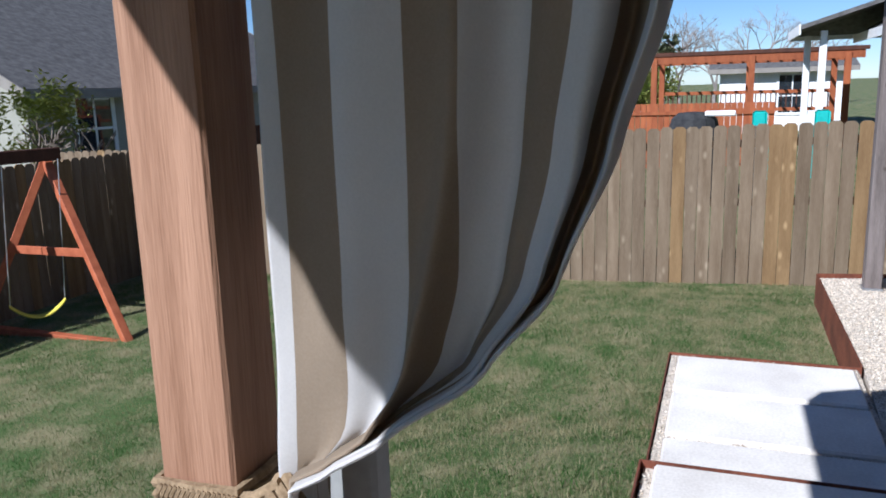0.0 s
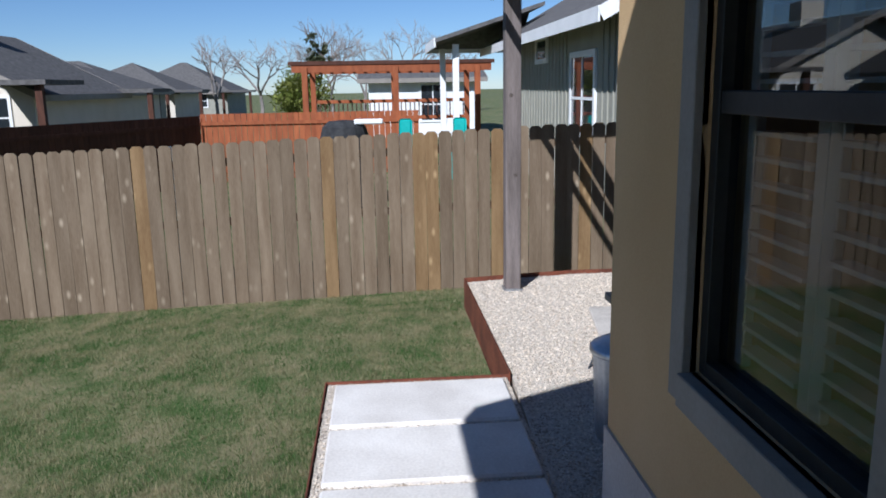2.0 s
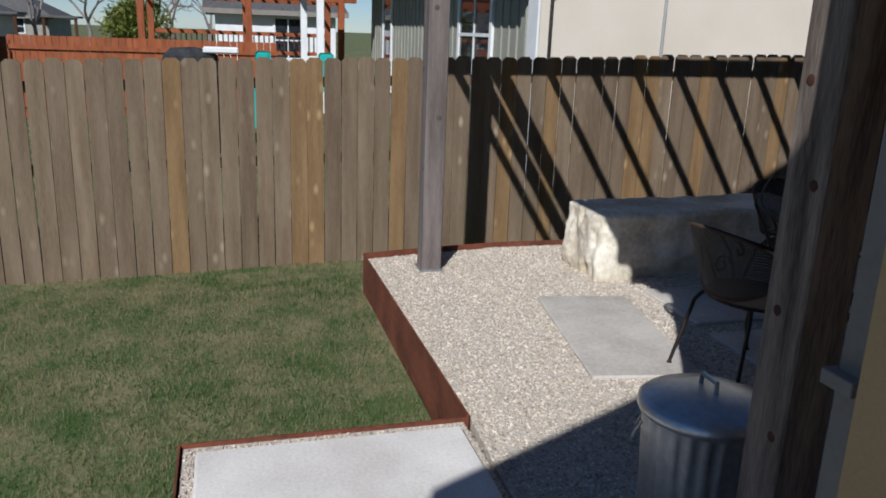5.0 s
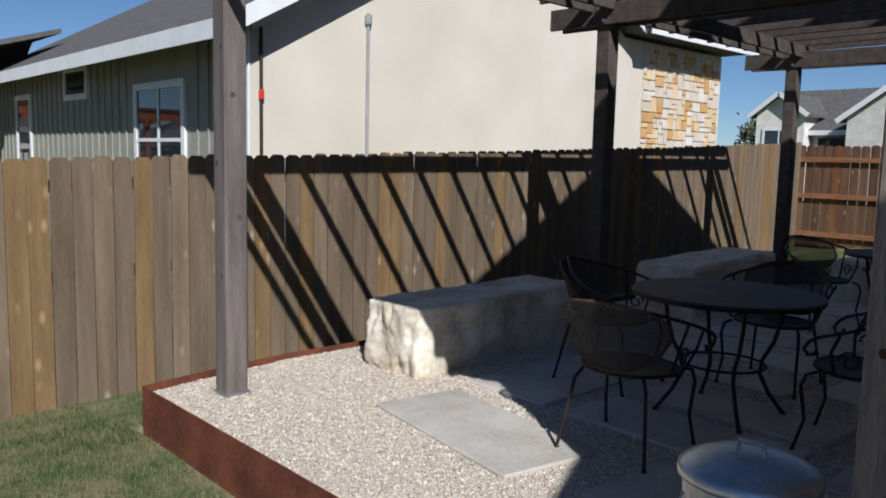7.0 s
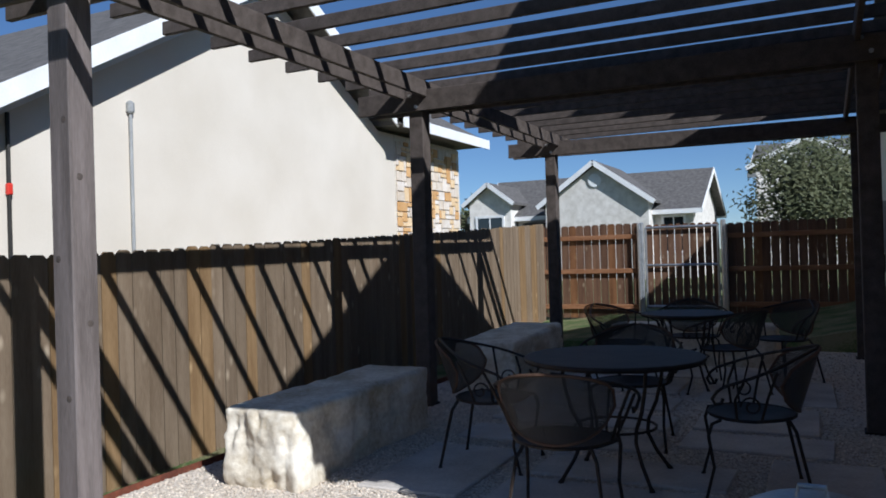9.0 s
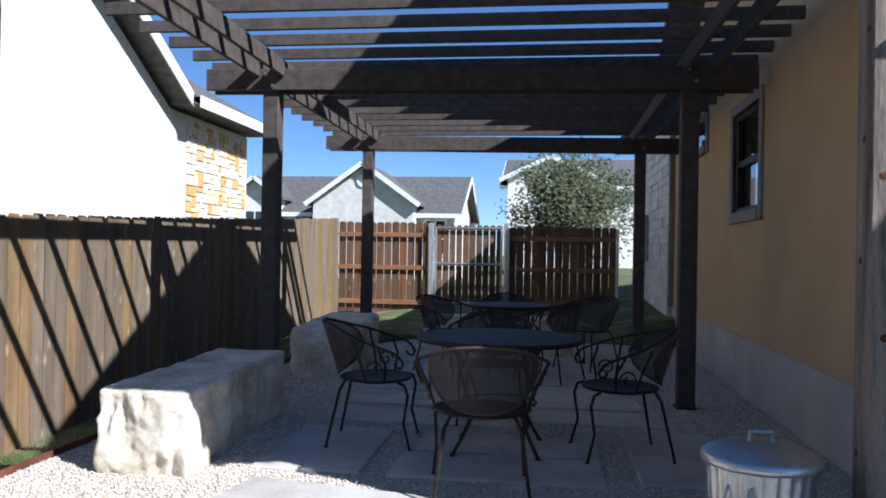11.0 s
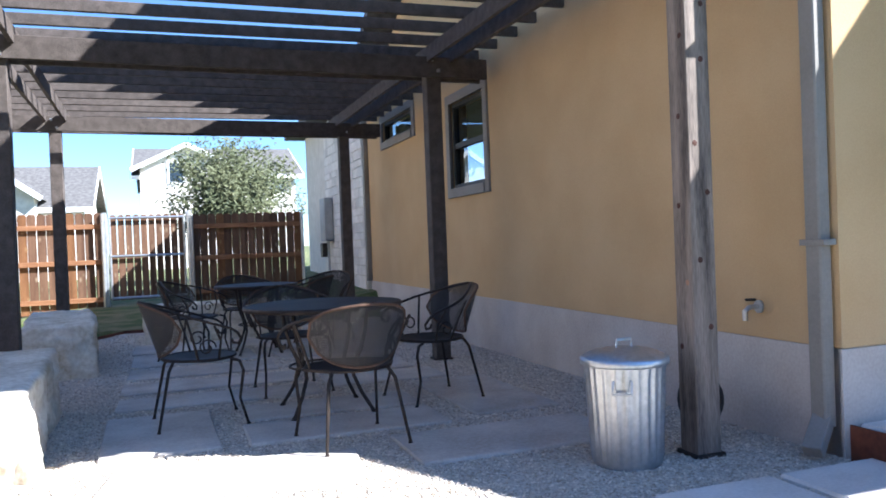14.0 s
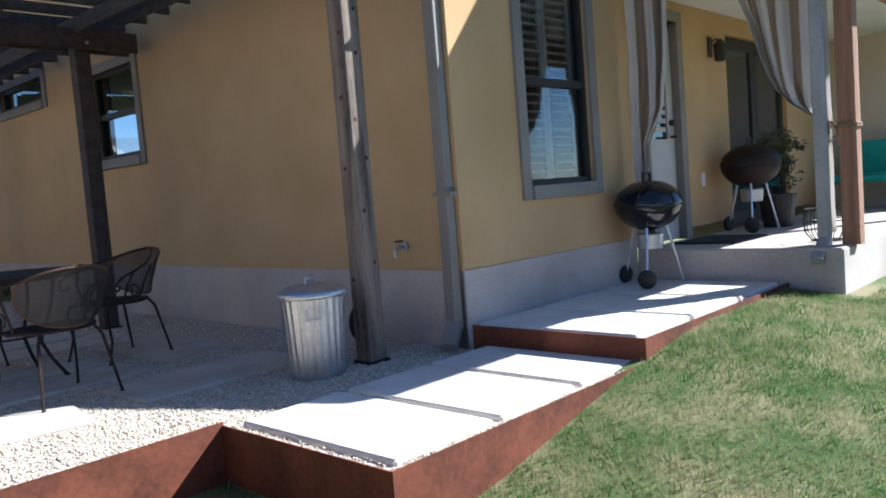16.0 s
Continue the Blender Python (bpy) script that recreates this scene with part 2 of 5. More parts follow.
def empty(name, label, category, group="", at=(0, 0, 0), kind=""):
    ob = new(name)
    ob.location = at
    ob.empty_display_size = 0.1
    return tagged(ob, label, category, group, kind)


def add_box(bm, lo, hi, bevel=0.0):
    lo, hi = Vector(lo), Vector(hi)
    c, s = (lo + hi) / 2, hi - lo
    r = bmesh.ops.create_cube(bm, size=1.0, matrix=Matrix.LocRotScale(c, None, s))
    if bevel:
        es = list({e for v in r["verts"] for e in v.link_edges})
        bmesh.ops.bevel(bm, geom=es, offset=bevel, segments=1, affect='EDGES')
    return bm


def box(lo, hi, bevel=0.0):
    return add_box(bmesh.new(), lo, hi, bevel)


def add_beam(bm, a, b, w, h, bevel=0.004):
    """A squared timber from a to b, w wide and h high."""
    a, b = Vector(a), Vector(b)
    d = b - a
    q = d.to_track_quat('X', 'Z').to_matrix().to_4x4()
    m = Matrix.Translation((a + b) / 2) @ q @ Matrix.Diagonal((d.length, w, h, 1))
    r = bmesh.ops.create_cube(bm, size=1.0, matrix=m)
    if bevel:
        es = list({e for v in r["verts"] for e in v.link_edges})
        bmesh.ops.bevel(bm, geom=es, offset=bevel, segments=1, affect='EDGES')
    return bm


def beam(a, b, w, h, bevel=0.004):
    return add_beam(bmesh.new(), a, b, w, h, bevel)


def add_tube(bm, pts, r, n=6, close=False):
    """A round bar along a line of points; r may be one radius or one for each point."""
    pts = [Vector(p) for p in pts]
    rs = r if isinstance(r, (list, tuple)) else [r] * len(pts)
    rings = []
    up = None
    for i, p in enumerate(pts):
        if close:
            d = pts[(i + 1) % len(pts)] - pts[i - 1]
        else:
            d = pts[min(i + 1, len(pts) - 1)] - pts[max(i - 1, 0)]
        d.normalize()
        if up is None:
            up = d.orthogonal().normalized()
        up = (up - d * up.dot(d)).normalized()
        side = d.cross(up)
        rings.append([bm.verts.new(p + (up * math.cos(2 * math.pi * k / n) + side * math.sin(2 * math.pi * k / n)) * rs[i]) for k in range(n)])
    last = len(rings) if close else len(rings) - 1
    for i in range(last):
        A, B = rings[i], rings[(i + 1) % len(rings)]
        for k in range(n):
            bm.faces.new((A[k], A[(k + 1) % n], B[(k + 1) % n], B[k]))
    if not close:
        bm.faces.new(rings[0][::-1])
        bm.faces.new(rings[-1])
    return bm


def tube(pts, r, n=6, close=False):
    return add_tube(bmesh.new(), pts, r, n, close)


def lathe(profile, n=24, at=(0, 0, 0), wave=0.0, waves=0):
    """A turned shape from (radius, height) pairs; wave flutes the wall between the second and the last but one."""
    bm = bmesh.new()
    rings = []
    for j, (r, z) in enumerate(profile):
        ring = []
        for k in range(n):
            a = 2 * math.pi * k / n
            rr = r + (wave * math.cos(waves * a) if wave and 1 < j < len(profile) - 2 else 0)
            ring.append(bm.verts.new((at[0] + rr * math.cos(a), at[1] + rr * math.sin(a), at[2] + z)))
        rings.append(ring)
    for A, B in zip(rings, rings[1:]):
        for k in range(n):
            bm.faces.new((A[k], A[(k + 1) % n], B[(k + 1) % n], B[k]))
    bm.faces.new(rings[0][::-1])
    bm.faces.new(rings[-1])
    return bm


def prism(poly, axis, lo, hi):
    """A polygon in the plane across an axis, drawn out from lo to hi along it."""
    bm = bmesh.new()

    def at(p, v):
        return {"x": (v, p[0], p[1]), "y": (p[0], v, p[1]), "z": (p[0], p[1], v)}[axis]
    A = [bm.verts.new(at(p, lo)) for p in poly]
    B = [bm.verts.new(at(p, hi)) for p in poly]
    bm.faces.new(A)
    bm.faces.new(B[::-1])
    for i in range(len(poly)):
        j = (i + 1) % len(poly)
        bm.faces.new((A[i], A[j], B[j], B[i]))
    return bm


def cut_wall(axis, at, thick, u0, u1, z0, z1, holes):
    """An upright wall across an axis with openings (u0, u1, z0, z1) right through it."""
    us = sorted({u0, u1, *[h[0] for h in holes], *[h[1] for h in holes]})
    zs = sorted({z0, z1, *[h[2] for h in holes], *[h[3] for h in holes]})
    bm = bmesh.new()
    for ua, ub in zip(us, us[1:]):
        for za, zb in zip(zs, zs[1:]):
            cu, cz = (ua + ub) / 2, (za + zb) / 2
            if any(h[0] < cu < h[1] and h[2] < cz < h[3] for h in holes):
                continue
            if axis == "x":
                add_box(bm, (at, ua, za), (at + thick, ub, zb))
            else:
                add_box(bm, (ua, at, za), (ub, at + thick, zb))
    bmesh.ops.remove_doubles(bm, verts=bm.verts[:], dist=1e-5)
    return bm


def smooth(a, b, x):
    t = min(1, max(0, (x - a) / (b - a)))
    return t * t * (3 - 2 * t)


def ground_z(x, y):
    """The lie of the lawn."""
    yy = min(14, max(-12, y))
    z = -0.41 + 0.034 * yy + 0.14 * smooth(-5.7, -4.3, x) * smooth(-4, -1, y)
    z += 0.42 * smooth(-2.2, 0.9, x) * smooth(-6, -1, y)
    if x > -4.66 and -0.08 < y < 8.7:
        z = min(z, -0.35)
    if -1.8 < x < 2.3 and -1.0 < y < 0.2:
        z = min(z, -0.25)
    return z

# ---- ground ----
bm = bmesh.new()
xs = [-400, -120, -60, -30, -20, -14] + [-10 + 0.35 * i for i in range(15)] + [-4.70, -4.62] + [-4.4 + 0.35 * i for i in range(40)] + [14, 20, 30, 60, 120, 400]
ys = [-400, -120, -60, -30, -20] + [-14 + 0.4 * i for i in range(34)] + [-0.4, -0.10, -0.06] + [0.3 + 0.4 * i for i in range(36)] + [18, 24, 35, 60, 120, 400]
grid = [[bm.verts.new((x, y, ground_z(x, y) + 0.012 * noise.noise((x * 1.3, y * 1.3, 0)))) for y in ys] for x in xs]
for i in range(len(xs) - 1):
    for j in range(len(ys) - 1):
        bm.faces.new((grid[i][j], grid[i + 1][j], grid[i + 1][j + 1], grid[i][j + 1]))
tagged(part("ground", bm, "lawn"), "winter lawn soil, half green and half straw", "lawn", kind="structure")

PATIO = [(-4.44, -0.075), (-1.97, -0.055), (-1.0, -0.1), (-0.02, -0.1), (-0.02, 8.6), (-3.6, 8.6), (-4.6, 6.6), (-4.62, 1.0)]
PATIO_Z = -0.02


def inside(poly, x, y):
    hit = False
    for (x1, y1), (x2, y2) in zip(poly, poly[1:] + poly[:1]):
        if (y1 > y) != (y2 > y) and x < (x2 - x1) * (y - y1) / (y2 - y1) + x1:
            hit = not hit
    return hit


tagged(part("gravel_bed", prism(PATIO, "z", -0.6, PATIO_Z), "gravel"), "cream crushed gravel bed inside steel edging", "gravel", kind="structure")

# Concrete pads beside the house, at two levels, and the porch floor.
tagged(part("path_bed", box((-1.90, -1.25, -0.6), (0.03, -0.1, -0.015)), "gravel"), "gravel bed under concrete pads", "gravel", kind="structure")
tagged(part("step_bed", box((0.03, -1.25, -0.5), (2.25, -0.004, 0.10)), "gravel"), "gravel bed under upper concrete pads", "gravel", kind="structure")
pads = empty("pavement_path", "pale poured concrete pads in gravel by the house", "pavement", kind="structure")
for x0, x1 in ((-1.83, -1.22), (-1.17, -0.57), (-0.52, 0.02)):
    part("pad", box((x0, -1.20, -0.06), (x1, -0.13, 0.012), 0.012), "concrete", pads)
upper = empty("pavement_step", "raised pale concrete pads below the porch", "pavement", kind="structure")
for x0, x1 in ((0.06, 0.72), (0.76, 1.46), (1.50, 2.22)):
    part("pad", box((x0, -1.20, 0.05), (x1, -0.03, 0.145), 0.012), "concrete", upper)
tagged(part("porch_floor", box((2.25, -1.66, -0.4), (7.6, -0.003, 0.40), 0.015), "footing"), "pale concrete porch slab", "porch floor", kind="structure")

# Steel edging.


def edging(pts, top, bottom, label):
    bm = bmesh.new()
    for (a, b) in zip(pts, pts[1:]):
        d = (Vector(b) - Vector(a)).normalized()
        nrm = Vector((-d.y, d.x)) * 0.004
        p = [(a[0] + nrm.x, a[1] + nrm.y), (b[0] + nrm.x, b[1] + nrm.y), (b[0] - nrm.x, b[1] - nrm.y), (a[0] - nrm.x, a[1] - nrm.y)]
        A = [bm.verts.new((q[0], q[1], bottom)) for q in p]
        B = [bm.verts.new((q[0], q[1], top)) for q in p]
        bm.faces.new(A), bm.faces.new(B)
        for i in range(4):
            bm.faces.new((A[i], A[(i + 1) % 4], B[(i + 1) % 4], B[i]))
    tagged(part("edging", bm, "steel"), label, "edging", kind="structure")


edging([(-1.90, -0.08), (-4.46, -0.10), (-4.56, 0.45), (-4.63, 1.0), (-4.64, 6.6), (-3.6, 8.62), (-0.03, 8.62)], 0.02, -0.62, "rust-brown steel edging round the gravel")
edging([(-1.905, -0.085), (-1.905, -1.262), (0.03, -1.262)], 0.004, -0.62, "rust-brown steel edging along concrete pads")
edging([(0.026, -0.006), (0.026, -1.268), (2.25, -1.268)], 0.138, -0.4, "rust-brown steel riser of the upper pads")

# Flagstones set in the gravel.
flags = empty("pavement_flagstones", "buff sawn flagstones set in gravel", "flagstone", kind="structure")
for x0, y0, x1, y1, turn in ((-3.36, 0.74, -2.14, 1.32, -9), (-1.87, 0.78, -0.68, 1.40, 0), (-1.24, 1.68, -0.64, 2.98, 1), (-2.62, 1.58, -1.42, 2.10, 0),
                             (-2.56, 2.20, -1.42, 2.68, -1), (-3.42, 1.60, -2.78, 2.68, 1), (-3.40, 2.92, -1.95, 3.36, -1), (-3.40, 3.58, -2.0, 4.06, -1),
                             (-1.85, 3.12, -0.9, 3.6, -1), (-1.85, 3.72, -1.0, 4.6, 1), (-3.38, 4.30, -2.1, 4.86, -1), (-3.38, 5.05, -2.2, 5.9, 0), (-2.0, 4.8, -0.9, 6.0, 2), (-3.4, 6.05, -1.4, 6.8, 0)):
    f = part("flagstone", box((-(x1 - x0) / 2, -(y1 - y0) / 2, -0.04), ((x1 - x0) / 2, (y1 - y0) / 2, 0.005 + PATIO_Z + 0.016), 0.008), "flag", flags)
    f.location = ((x0 + x1) / 2, (y0 + y1) / 2, 0)
    f.rotation_euler = (0, 0, radians(turn))

# ---- house: gable wall, rear wall, roof, porch ----
RISE, FOLD = 0.6, 3.65


def roof_z(y):
    return 4.15 + RISE * y if y < FOLD else 4.15 + RISE * FOLD - RISE * (y - FOLD)


WIN = (4.27, 5.25, 1.65, 2.58)
VENT = (6.62, 8.05, 2.52, 2.80)
tagged(part("wall_west", cut_wall("x", 0.0, 0.2, 0.2, 9.0, 0.5, 3.35, [WIN, VENT]), "stucco"), "yellow stucco gable wall of the house", "wall", kind="structure")
tagged(part("wall_gable", prism([(-0.0, 3.35), (9.0, 3.35), (8.3, 3.35), (7.6, roof_z(7.6) - 0.16), (FOLD, roof_z(FOLD) - 0.14), (0.0, roof_z(0.0) - 0.14)], "x", 0.0, 0.2), "stucco"), "yellow stucco gable above the wall", "wall", kind="structure")
tagged(part("wall_footing_west", box((-0.012, 0.003, -0.4), (0.19, 9.0, 0.5)), "footing"), "pale painted concrete footing", "wall", kind="structure")
RWIN = (0.78, 1.64, 1.02, 2.55)
DOOR = (2.42, 3.24, 0.40, 2.43)
PDOOR = (4.32, 6.02, 0.40, 2.43)
tagged(part("wall_south", cut_wall("y", 0.0, 0.2, 0.0, 7.6, 0.5, 3.9, [RWIN, (DOOR[0], DOOR[1], 0.5, DOOR[3]), (PDOOR[0], PDOOR[1], 0.5, PDOOR[3])]), "stucco"), "yellow stucco rear wall of the house", "wall", kind="structure")
bm = box((-0.012, -0.012, -0.4), (2.24, 0.19, 0.5))
tagged(part("wall_footing_south", bm, "footing"), "pale painted concrete footing", "wall", kind="structure")
tagged(part("wall_east", box((7.6, -1.75, 0.0), (7.75, 9.0, 3.9)), "nstucco"), "pale plaster end wall of the porch", "wall", kind="structure")
# Added backing sheet: its near-black colour stands for the unlit room.
tagged(part("wall_inner", box((0.3, 1.6, 0.4), (7.6, 1.7, 3.9)), "dark"), "near-black sheet added behind the windows for the unlit room", "wall", kind="structure")
stone_wall = tagged(part("wall_stone", box((-0.06, 9.06, -0.3), (0.2, 14.2, 3.4)), "mortar"), "coursed limestone wall at the front of the house", "wall", kind="structure")
tagged(part("trim_corner", box((-0.075, 8.97, 0.5), (0.0, 9.06, 3.6), 0.004), "trim"), "taupe corner board between stucco and stone", "trim", kind="structure")


def roof_plane(name, x0, x1, ya, yb, label):
    d = 0.14
    tagged(part(name, prism([(ya, roof_z(ya)), (yb, roof_z(yb)), (yb, roof_z(yb) - d), (ya, roof_z(ya) - d)], "x", x0, x1), "shingle"), label, "roof", kind="structure")


roof_plane("roof_south", -0.4, 7.9, -0.5, FOLD, "grey shingle roof over the house")
roof_plane("roof_porch", 1.88, 7.9, -2.1, -0.501, "grey shingle roof over the porch")
roof_plane("roof_north", -0.4, 7.9, FOLD, 8.3, "grey shingle roof towards the street")
tagged(part("roof_front", box((-0.45, 8.301, roof_z(8.3) - 0.14), (7.9, 14.6, roof_z(8.3))), "shingle"), "grey shingle roof over the front of the house", "roof", kind="structure")
for name, x0, x1, y in (("fascia_house", -0.42, 1.88, -0.53), ("fascia_porch", 1.88, 7.9, -2.13)):
    tagged(part(name, box((x0, y, roof_z(y) - 0.2), (x1, y + 0.028, roof_z(y) + 0.01)), "white"), "white painted fascia board", "trim", kind="structure")
tagged(part("porch_ceiling", box((2.0, -1.9, 2.62), (7.6, -0.003, 2.66)), "white"), "pale boarded porch ceiling", "ceiling", kind="structure")
tagged(part("porch_beam", box((1.95, -1.72, 2.36), (7.6, -1.56, 2.618), 0.005), "porch_post"), "stained timber porch beam", "beam", kind="structure")


def sash_window(name, axis, u0, u1, z0, z1, label, shutters):
    """A window in an opening: trim, sill, dark frame, sashes, panes, and slatted shutters inside."""
    root = empty(name, label, "window", kind="structure")

    def b(n, ua, ub, za, zb, da, db, mat, bev=0.003, lab=""):
        lo, hi = ((da, ua, za), (db, ub, zb)) if axis == "x" else ((ua, da, za), (ub, db, zb))
        return part(n, box(lo, hi, bev), mat, root, lab)
    t = 0.10
    fr = b("casing", u0 - t, u0, z0 - t, z1 + t, -0.025, 0.02, "trim")
    b("casing", u1, u1 + t, z0 - t, z1 + t, -0.025, 0.02, "trim")
    b("casing", u0, u1, z1, z1 + t, -0.025, 0.02, "trim")
    b("sill", u0, u1, z0 - t, z0, -0.04, 0.02, "trim")
    f = 0.045
    for ua, ub, za, zb in ((u0, u0 + f, z0, z1), (u1 - f, u1, z0, z1), (u0 + f, u1 - f, z0, z0 + f), (u0 + f, u1 - f, z1 - f, z1)):
        b("window_frame", ua, ub, za, zb, 0.025, 0.09, "dark", 0.002, "dark window frame")
    zm = (z0 + z1) / 2
    if z1 - z0 > 0.7:
        b("meeting_rail", u0 + f, u1 - f, zm - 0.03, zm + 0.03, 0.03, 0.085, "dark")
        panes = ((z0 + f, zm - 0.03), (zm + 0.03, z1 - f))
    else:
        panes = ((z0 + f, z1 - f),)
    for za, zb in panes:
        p = b("pane", u0 + f, u1 - f, za, zb, 0.062, 0.066, SEE, 0)
        p.visible_shadow = False
    if shutters:
        um = (u0 + u1) / 2
        for ua, ub in ((u0 + f, um), (um, u1 - f)):
            for x0, x1 in ((ua, ua + 0.05), (ub - 0.05, ub)):
                b("shutter_stile", x0, x1, z0 + f, z1 - f, 0.11, 0.135, "shutter")
            z = z0 + f + 0.05
            while z < z1 - f - 0.03:
                lo, hi = ((0.10, ua + 0.05, z), (0.15, ub - 0.05, z + 0.012)) if axis == "x" else ((ua + 0.05, 0.10, z), (ub - 0.05, 0.15, z + 0.012))
                part("slat", box(lo, hi), "shutter", root)
                z += 0.065
    return root


SEE = bpy.data.materials.new("clear_pane")
SEE.use_nodes = True
SEE.node_tree.nodes["Principled BSDF"].inputs["Transmission Weight"].default_value = 1.0
SEE.node_tree.nodes["Principled BSDF"].inputs["Roughness"].default_value = 0.0
SEE.node_tree.nodes["Principled BSDF"].inputs["Base Color"].default_value = (0.62, 0.66, 0.68, 1)
SEE.node_tree.nodes["Principled BSDF"].inputs["IOR"].default_value = 1.5
sash_window("window_1", "x", *WIN, "dark sash window in taupe trim on the yellow wall", False)
sash_window("window_2", "x", *VENT, "small high window in taupe trim", False)
sash_window("window_3", "y", *RWIN, "dark sash window with cream slatted shutters inside", True)

d = empty("door_1", "painted back door with glazed upper half", "door", kind="structure")
part("leaf", cut_wall("y", 0.06, 0.045, DOOR[0] + 0.05, DOOR[1] - 0.05, 0.41, 2.38, [(DOOR[0] + 0.17, DOOR[1] - 0.17, 1.35, 2.22)]), "door", d)
part("pane", box((DOOR[0] + 0.17, 0.08, 1.35), (DOOR[1] - 0.17, 0.086, 2.22)), "glass", d)
for x0, x1, z0, z1 in ((DOOR[0] - 0.06, DOOR[0] + 0.05, 0.405, 2.43), (DOOR[1] - 0.05, DOOR[1] + 0.06, 0.405, 2.43), (DOOR[0] - 0.06, DOOR[1] + 0.06, 2.43, 2.53)):
    part("door_frame", box((x0, -0.02, z0), (x1, 0.12, z1), 0.003), "trim", d)
for i in range(10):
    part("blind_slat", box((DOOR[0] + 0.18, 0.075, 1.42 + i * 0.08), (DOOR[1] - 0.18, 0.079, 1.465 + i * 0.08)), "shutter", d)
part("door_handle", tube([(3.12, 0.06, 1.37), (3.12, 0.0, 1.37), (3.05, -0.01, 1.37)], 0.012), "dark", d)
part("deadbolt", tube([(3.12, 0.06, 1.50), (3.12, 0.01, 1.50)], 0.028, 10), "dark", d)
d = empty("door_2", "dark glazed patio door in shade", "door", kind="structure")
for i in range(2):
    x0 = PDOOR[0] + i * 0.85
    for a, b_, c, e in ((x0, x0 + 0.09, 0.41, 2.42), (x0 + 0.76, x0 + 0.85, 0.41, 2.42), (x0 + 0.09, x0 + 0.76, 0.41, 0.56), (x0 + 0.09, x0 + 0.76, 2.3, 2.42)):
        part("door_frame", box((a, 0.05, c), (b_, 0.1, e), 0.003), "dark", d)
    part("pane", box((x0 + 0.09, 0.07, 0.56), (x0 + 0.76, 0.076, 2.3)), "glass", d)

# ---- fences ----


def board_mesh(w, h, t):
    """A dog-eared picket: w wide, h high, t thick, standing at the origin."""
    e = 0.03
    bm = prism([(-w / 2, 0), (w / 2, 0), (w / 2, h - e), (w / 2 - e, h), (-w / 2 + e, h), (-w / 2, h - e)], "x", -t, 0)
    me = bpy.data.meshes.new("board")
    bmesh.ops.recalc_face_normals(bm, faces=bm.faces[:])
    bm.to_mesh(me)
    bm.free()
    return me


def fence_run(name, a, b, base, h, mat, label, pitch=0.142, rails_side=-1, rail_mat="rail", posts=True):
    """Pickets from a to b on rails and posts; base gives the foot's height. The picket faces lie to the left of the way from a to b."""
    root = empty(name, label, "fence", kind="structure")
    a, b = Vector(a), Vector(b)
    d = b - a
    ang = math.atan2(d.y, d.x)
    left = Vector((-d.y, d.x)).normalized()
    me = [board_mesh(pitch - g, h, 0.018) for g in (0.003, 0.006, 0.009)]
    for m_ in me:
        m_.materials.append(M[mat])
    rng = random.Random(name)
    n = int(d.length / pitch)
    for i in range(n):
        p = a + d * ((i + 0.5) / n)
        ob = new("board", rng.choice(me))
        ob.location = (p.x, p.y, base(p.x, p.y) + rng.uniform(-0.008, 0.008))
        ob.rotation_euler = (rng.uniform(-0.004, 0.004), 0, ang - math.pi / 2 + math.pi)
        ob.parent = root
    for f in (0.12, 0.5, 0.86):
        q = left * rails_side * 0.04
        A = (a.x + q.x, a.y + q.y, base(a.x, a.y) + f * h)
        B = (b.x + q.x, b.y + q.y, base(b.x, b.y) + f * h)
        part("rail", beam(A, B, 0.038, 0.085), rail_mat, root)
    if posts:
        k = max(1, int(d.length / 2.4))
        for i in range(k + 1):
            p = a + d * (i / k) + left * rails_side * 0.1
            z = base(p.x, p.y)
            part("post", tube([(p.x, p.y, z - 0.2), (p.x, p.y, z + h - 0.02)], 0.03, 8), "galv", root)
    return root


FX = -5.72


def side_base(x, y):
    return -0.43 + 0.031 * max(-12, min(12, y)) + 0.0008 * max(0, y) ** 2


fence_run("fence_west", (FX, -10.5), (FX, 11.6), side_base, 1.80, "fence", "weathered grey-brown dog-eared picket fence", rails_side=1)

# ---- pergola ----
perg = empty("pergola", "dark-stained timber pergola on six square posts", "pergola")
POSTS = [(-4.13, 0.31), (-4.19, 3.98), (-4.25, 7.85), (-0.55, 0.36), (-0.63, 4.02), (-0.60, 8.0)]
for i, (x, y) in enumerate(POSTS):
    part("post", box((x - 0.07, y - 0.07, -0.4), (x + 0.07, y + 0.07, 2.63), 0.006), "post_bare" if i == 3 else ("post" if i == 0 else "pergola"), perg, "weathered timber post" if i == 3 else "")
    part("post_base", box((x - 0.085, y - 0.085, PATIO_Z - 0.05), (x + 0.085, y + 0.085, PATIO_Z + 0.02), 0.004), "galv" if i == 0 else "iron", perg)
for i in range(3):
    (xa, ya), (xb, yb) = POSTS[i], POSTS[i + 3]
    for o in (-0.09, 0.09):
        part("cross_beam", beam((xa - 0.58, ya + o, 2.71), (xb + 0.52, yb + o, 2.68), 0.038, 0.185), "pergola", perg)
    for (x, y) in (POSTS[i], POSTS[i + 3]):
        for dx, dz in ((-0.03, 0.05), (0.03, -0.05)):
            part("bolt", tube([(x + dx, y - 0.125, 2.70 + dz), (x + dx, y - 0.105, 2.70 + dz)], 0.016, 8), "galv", perg)
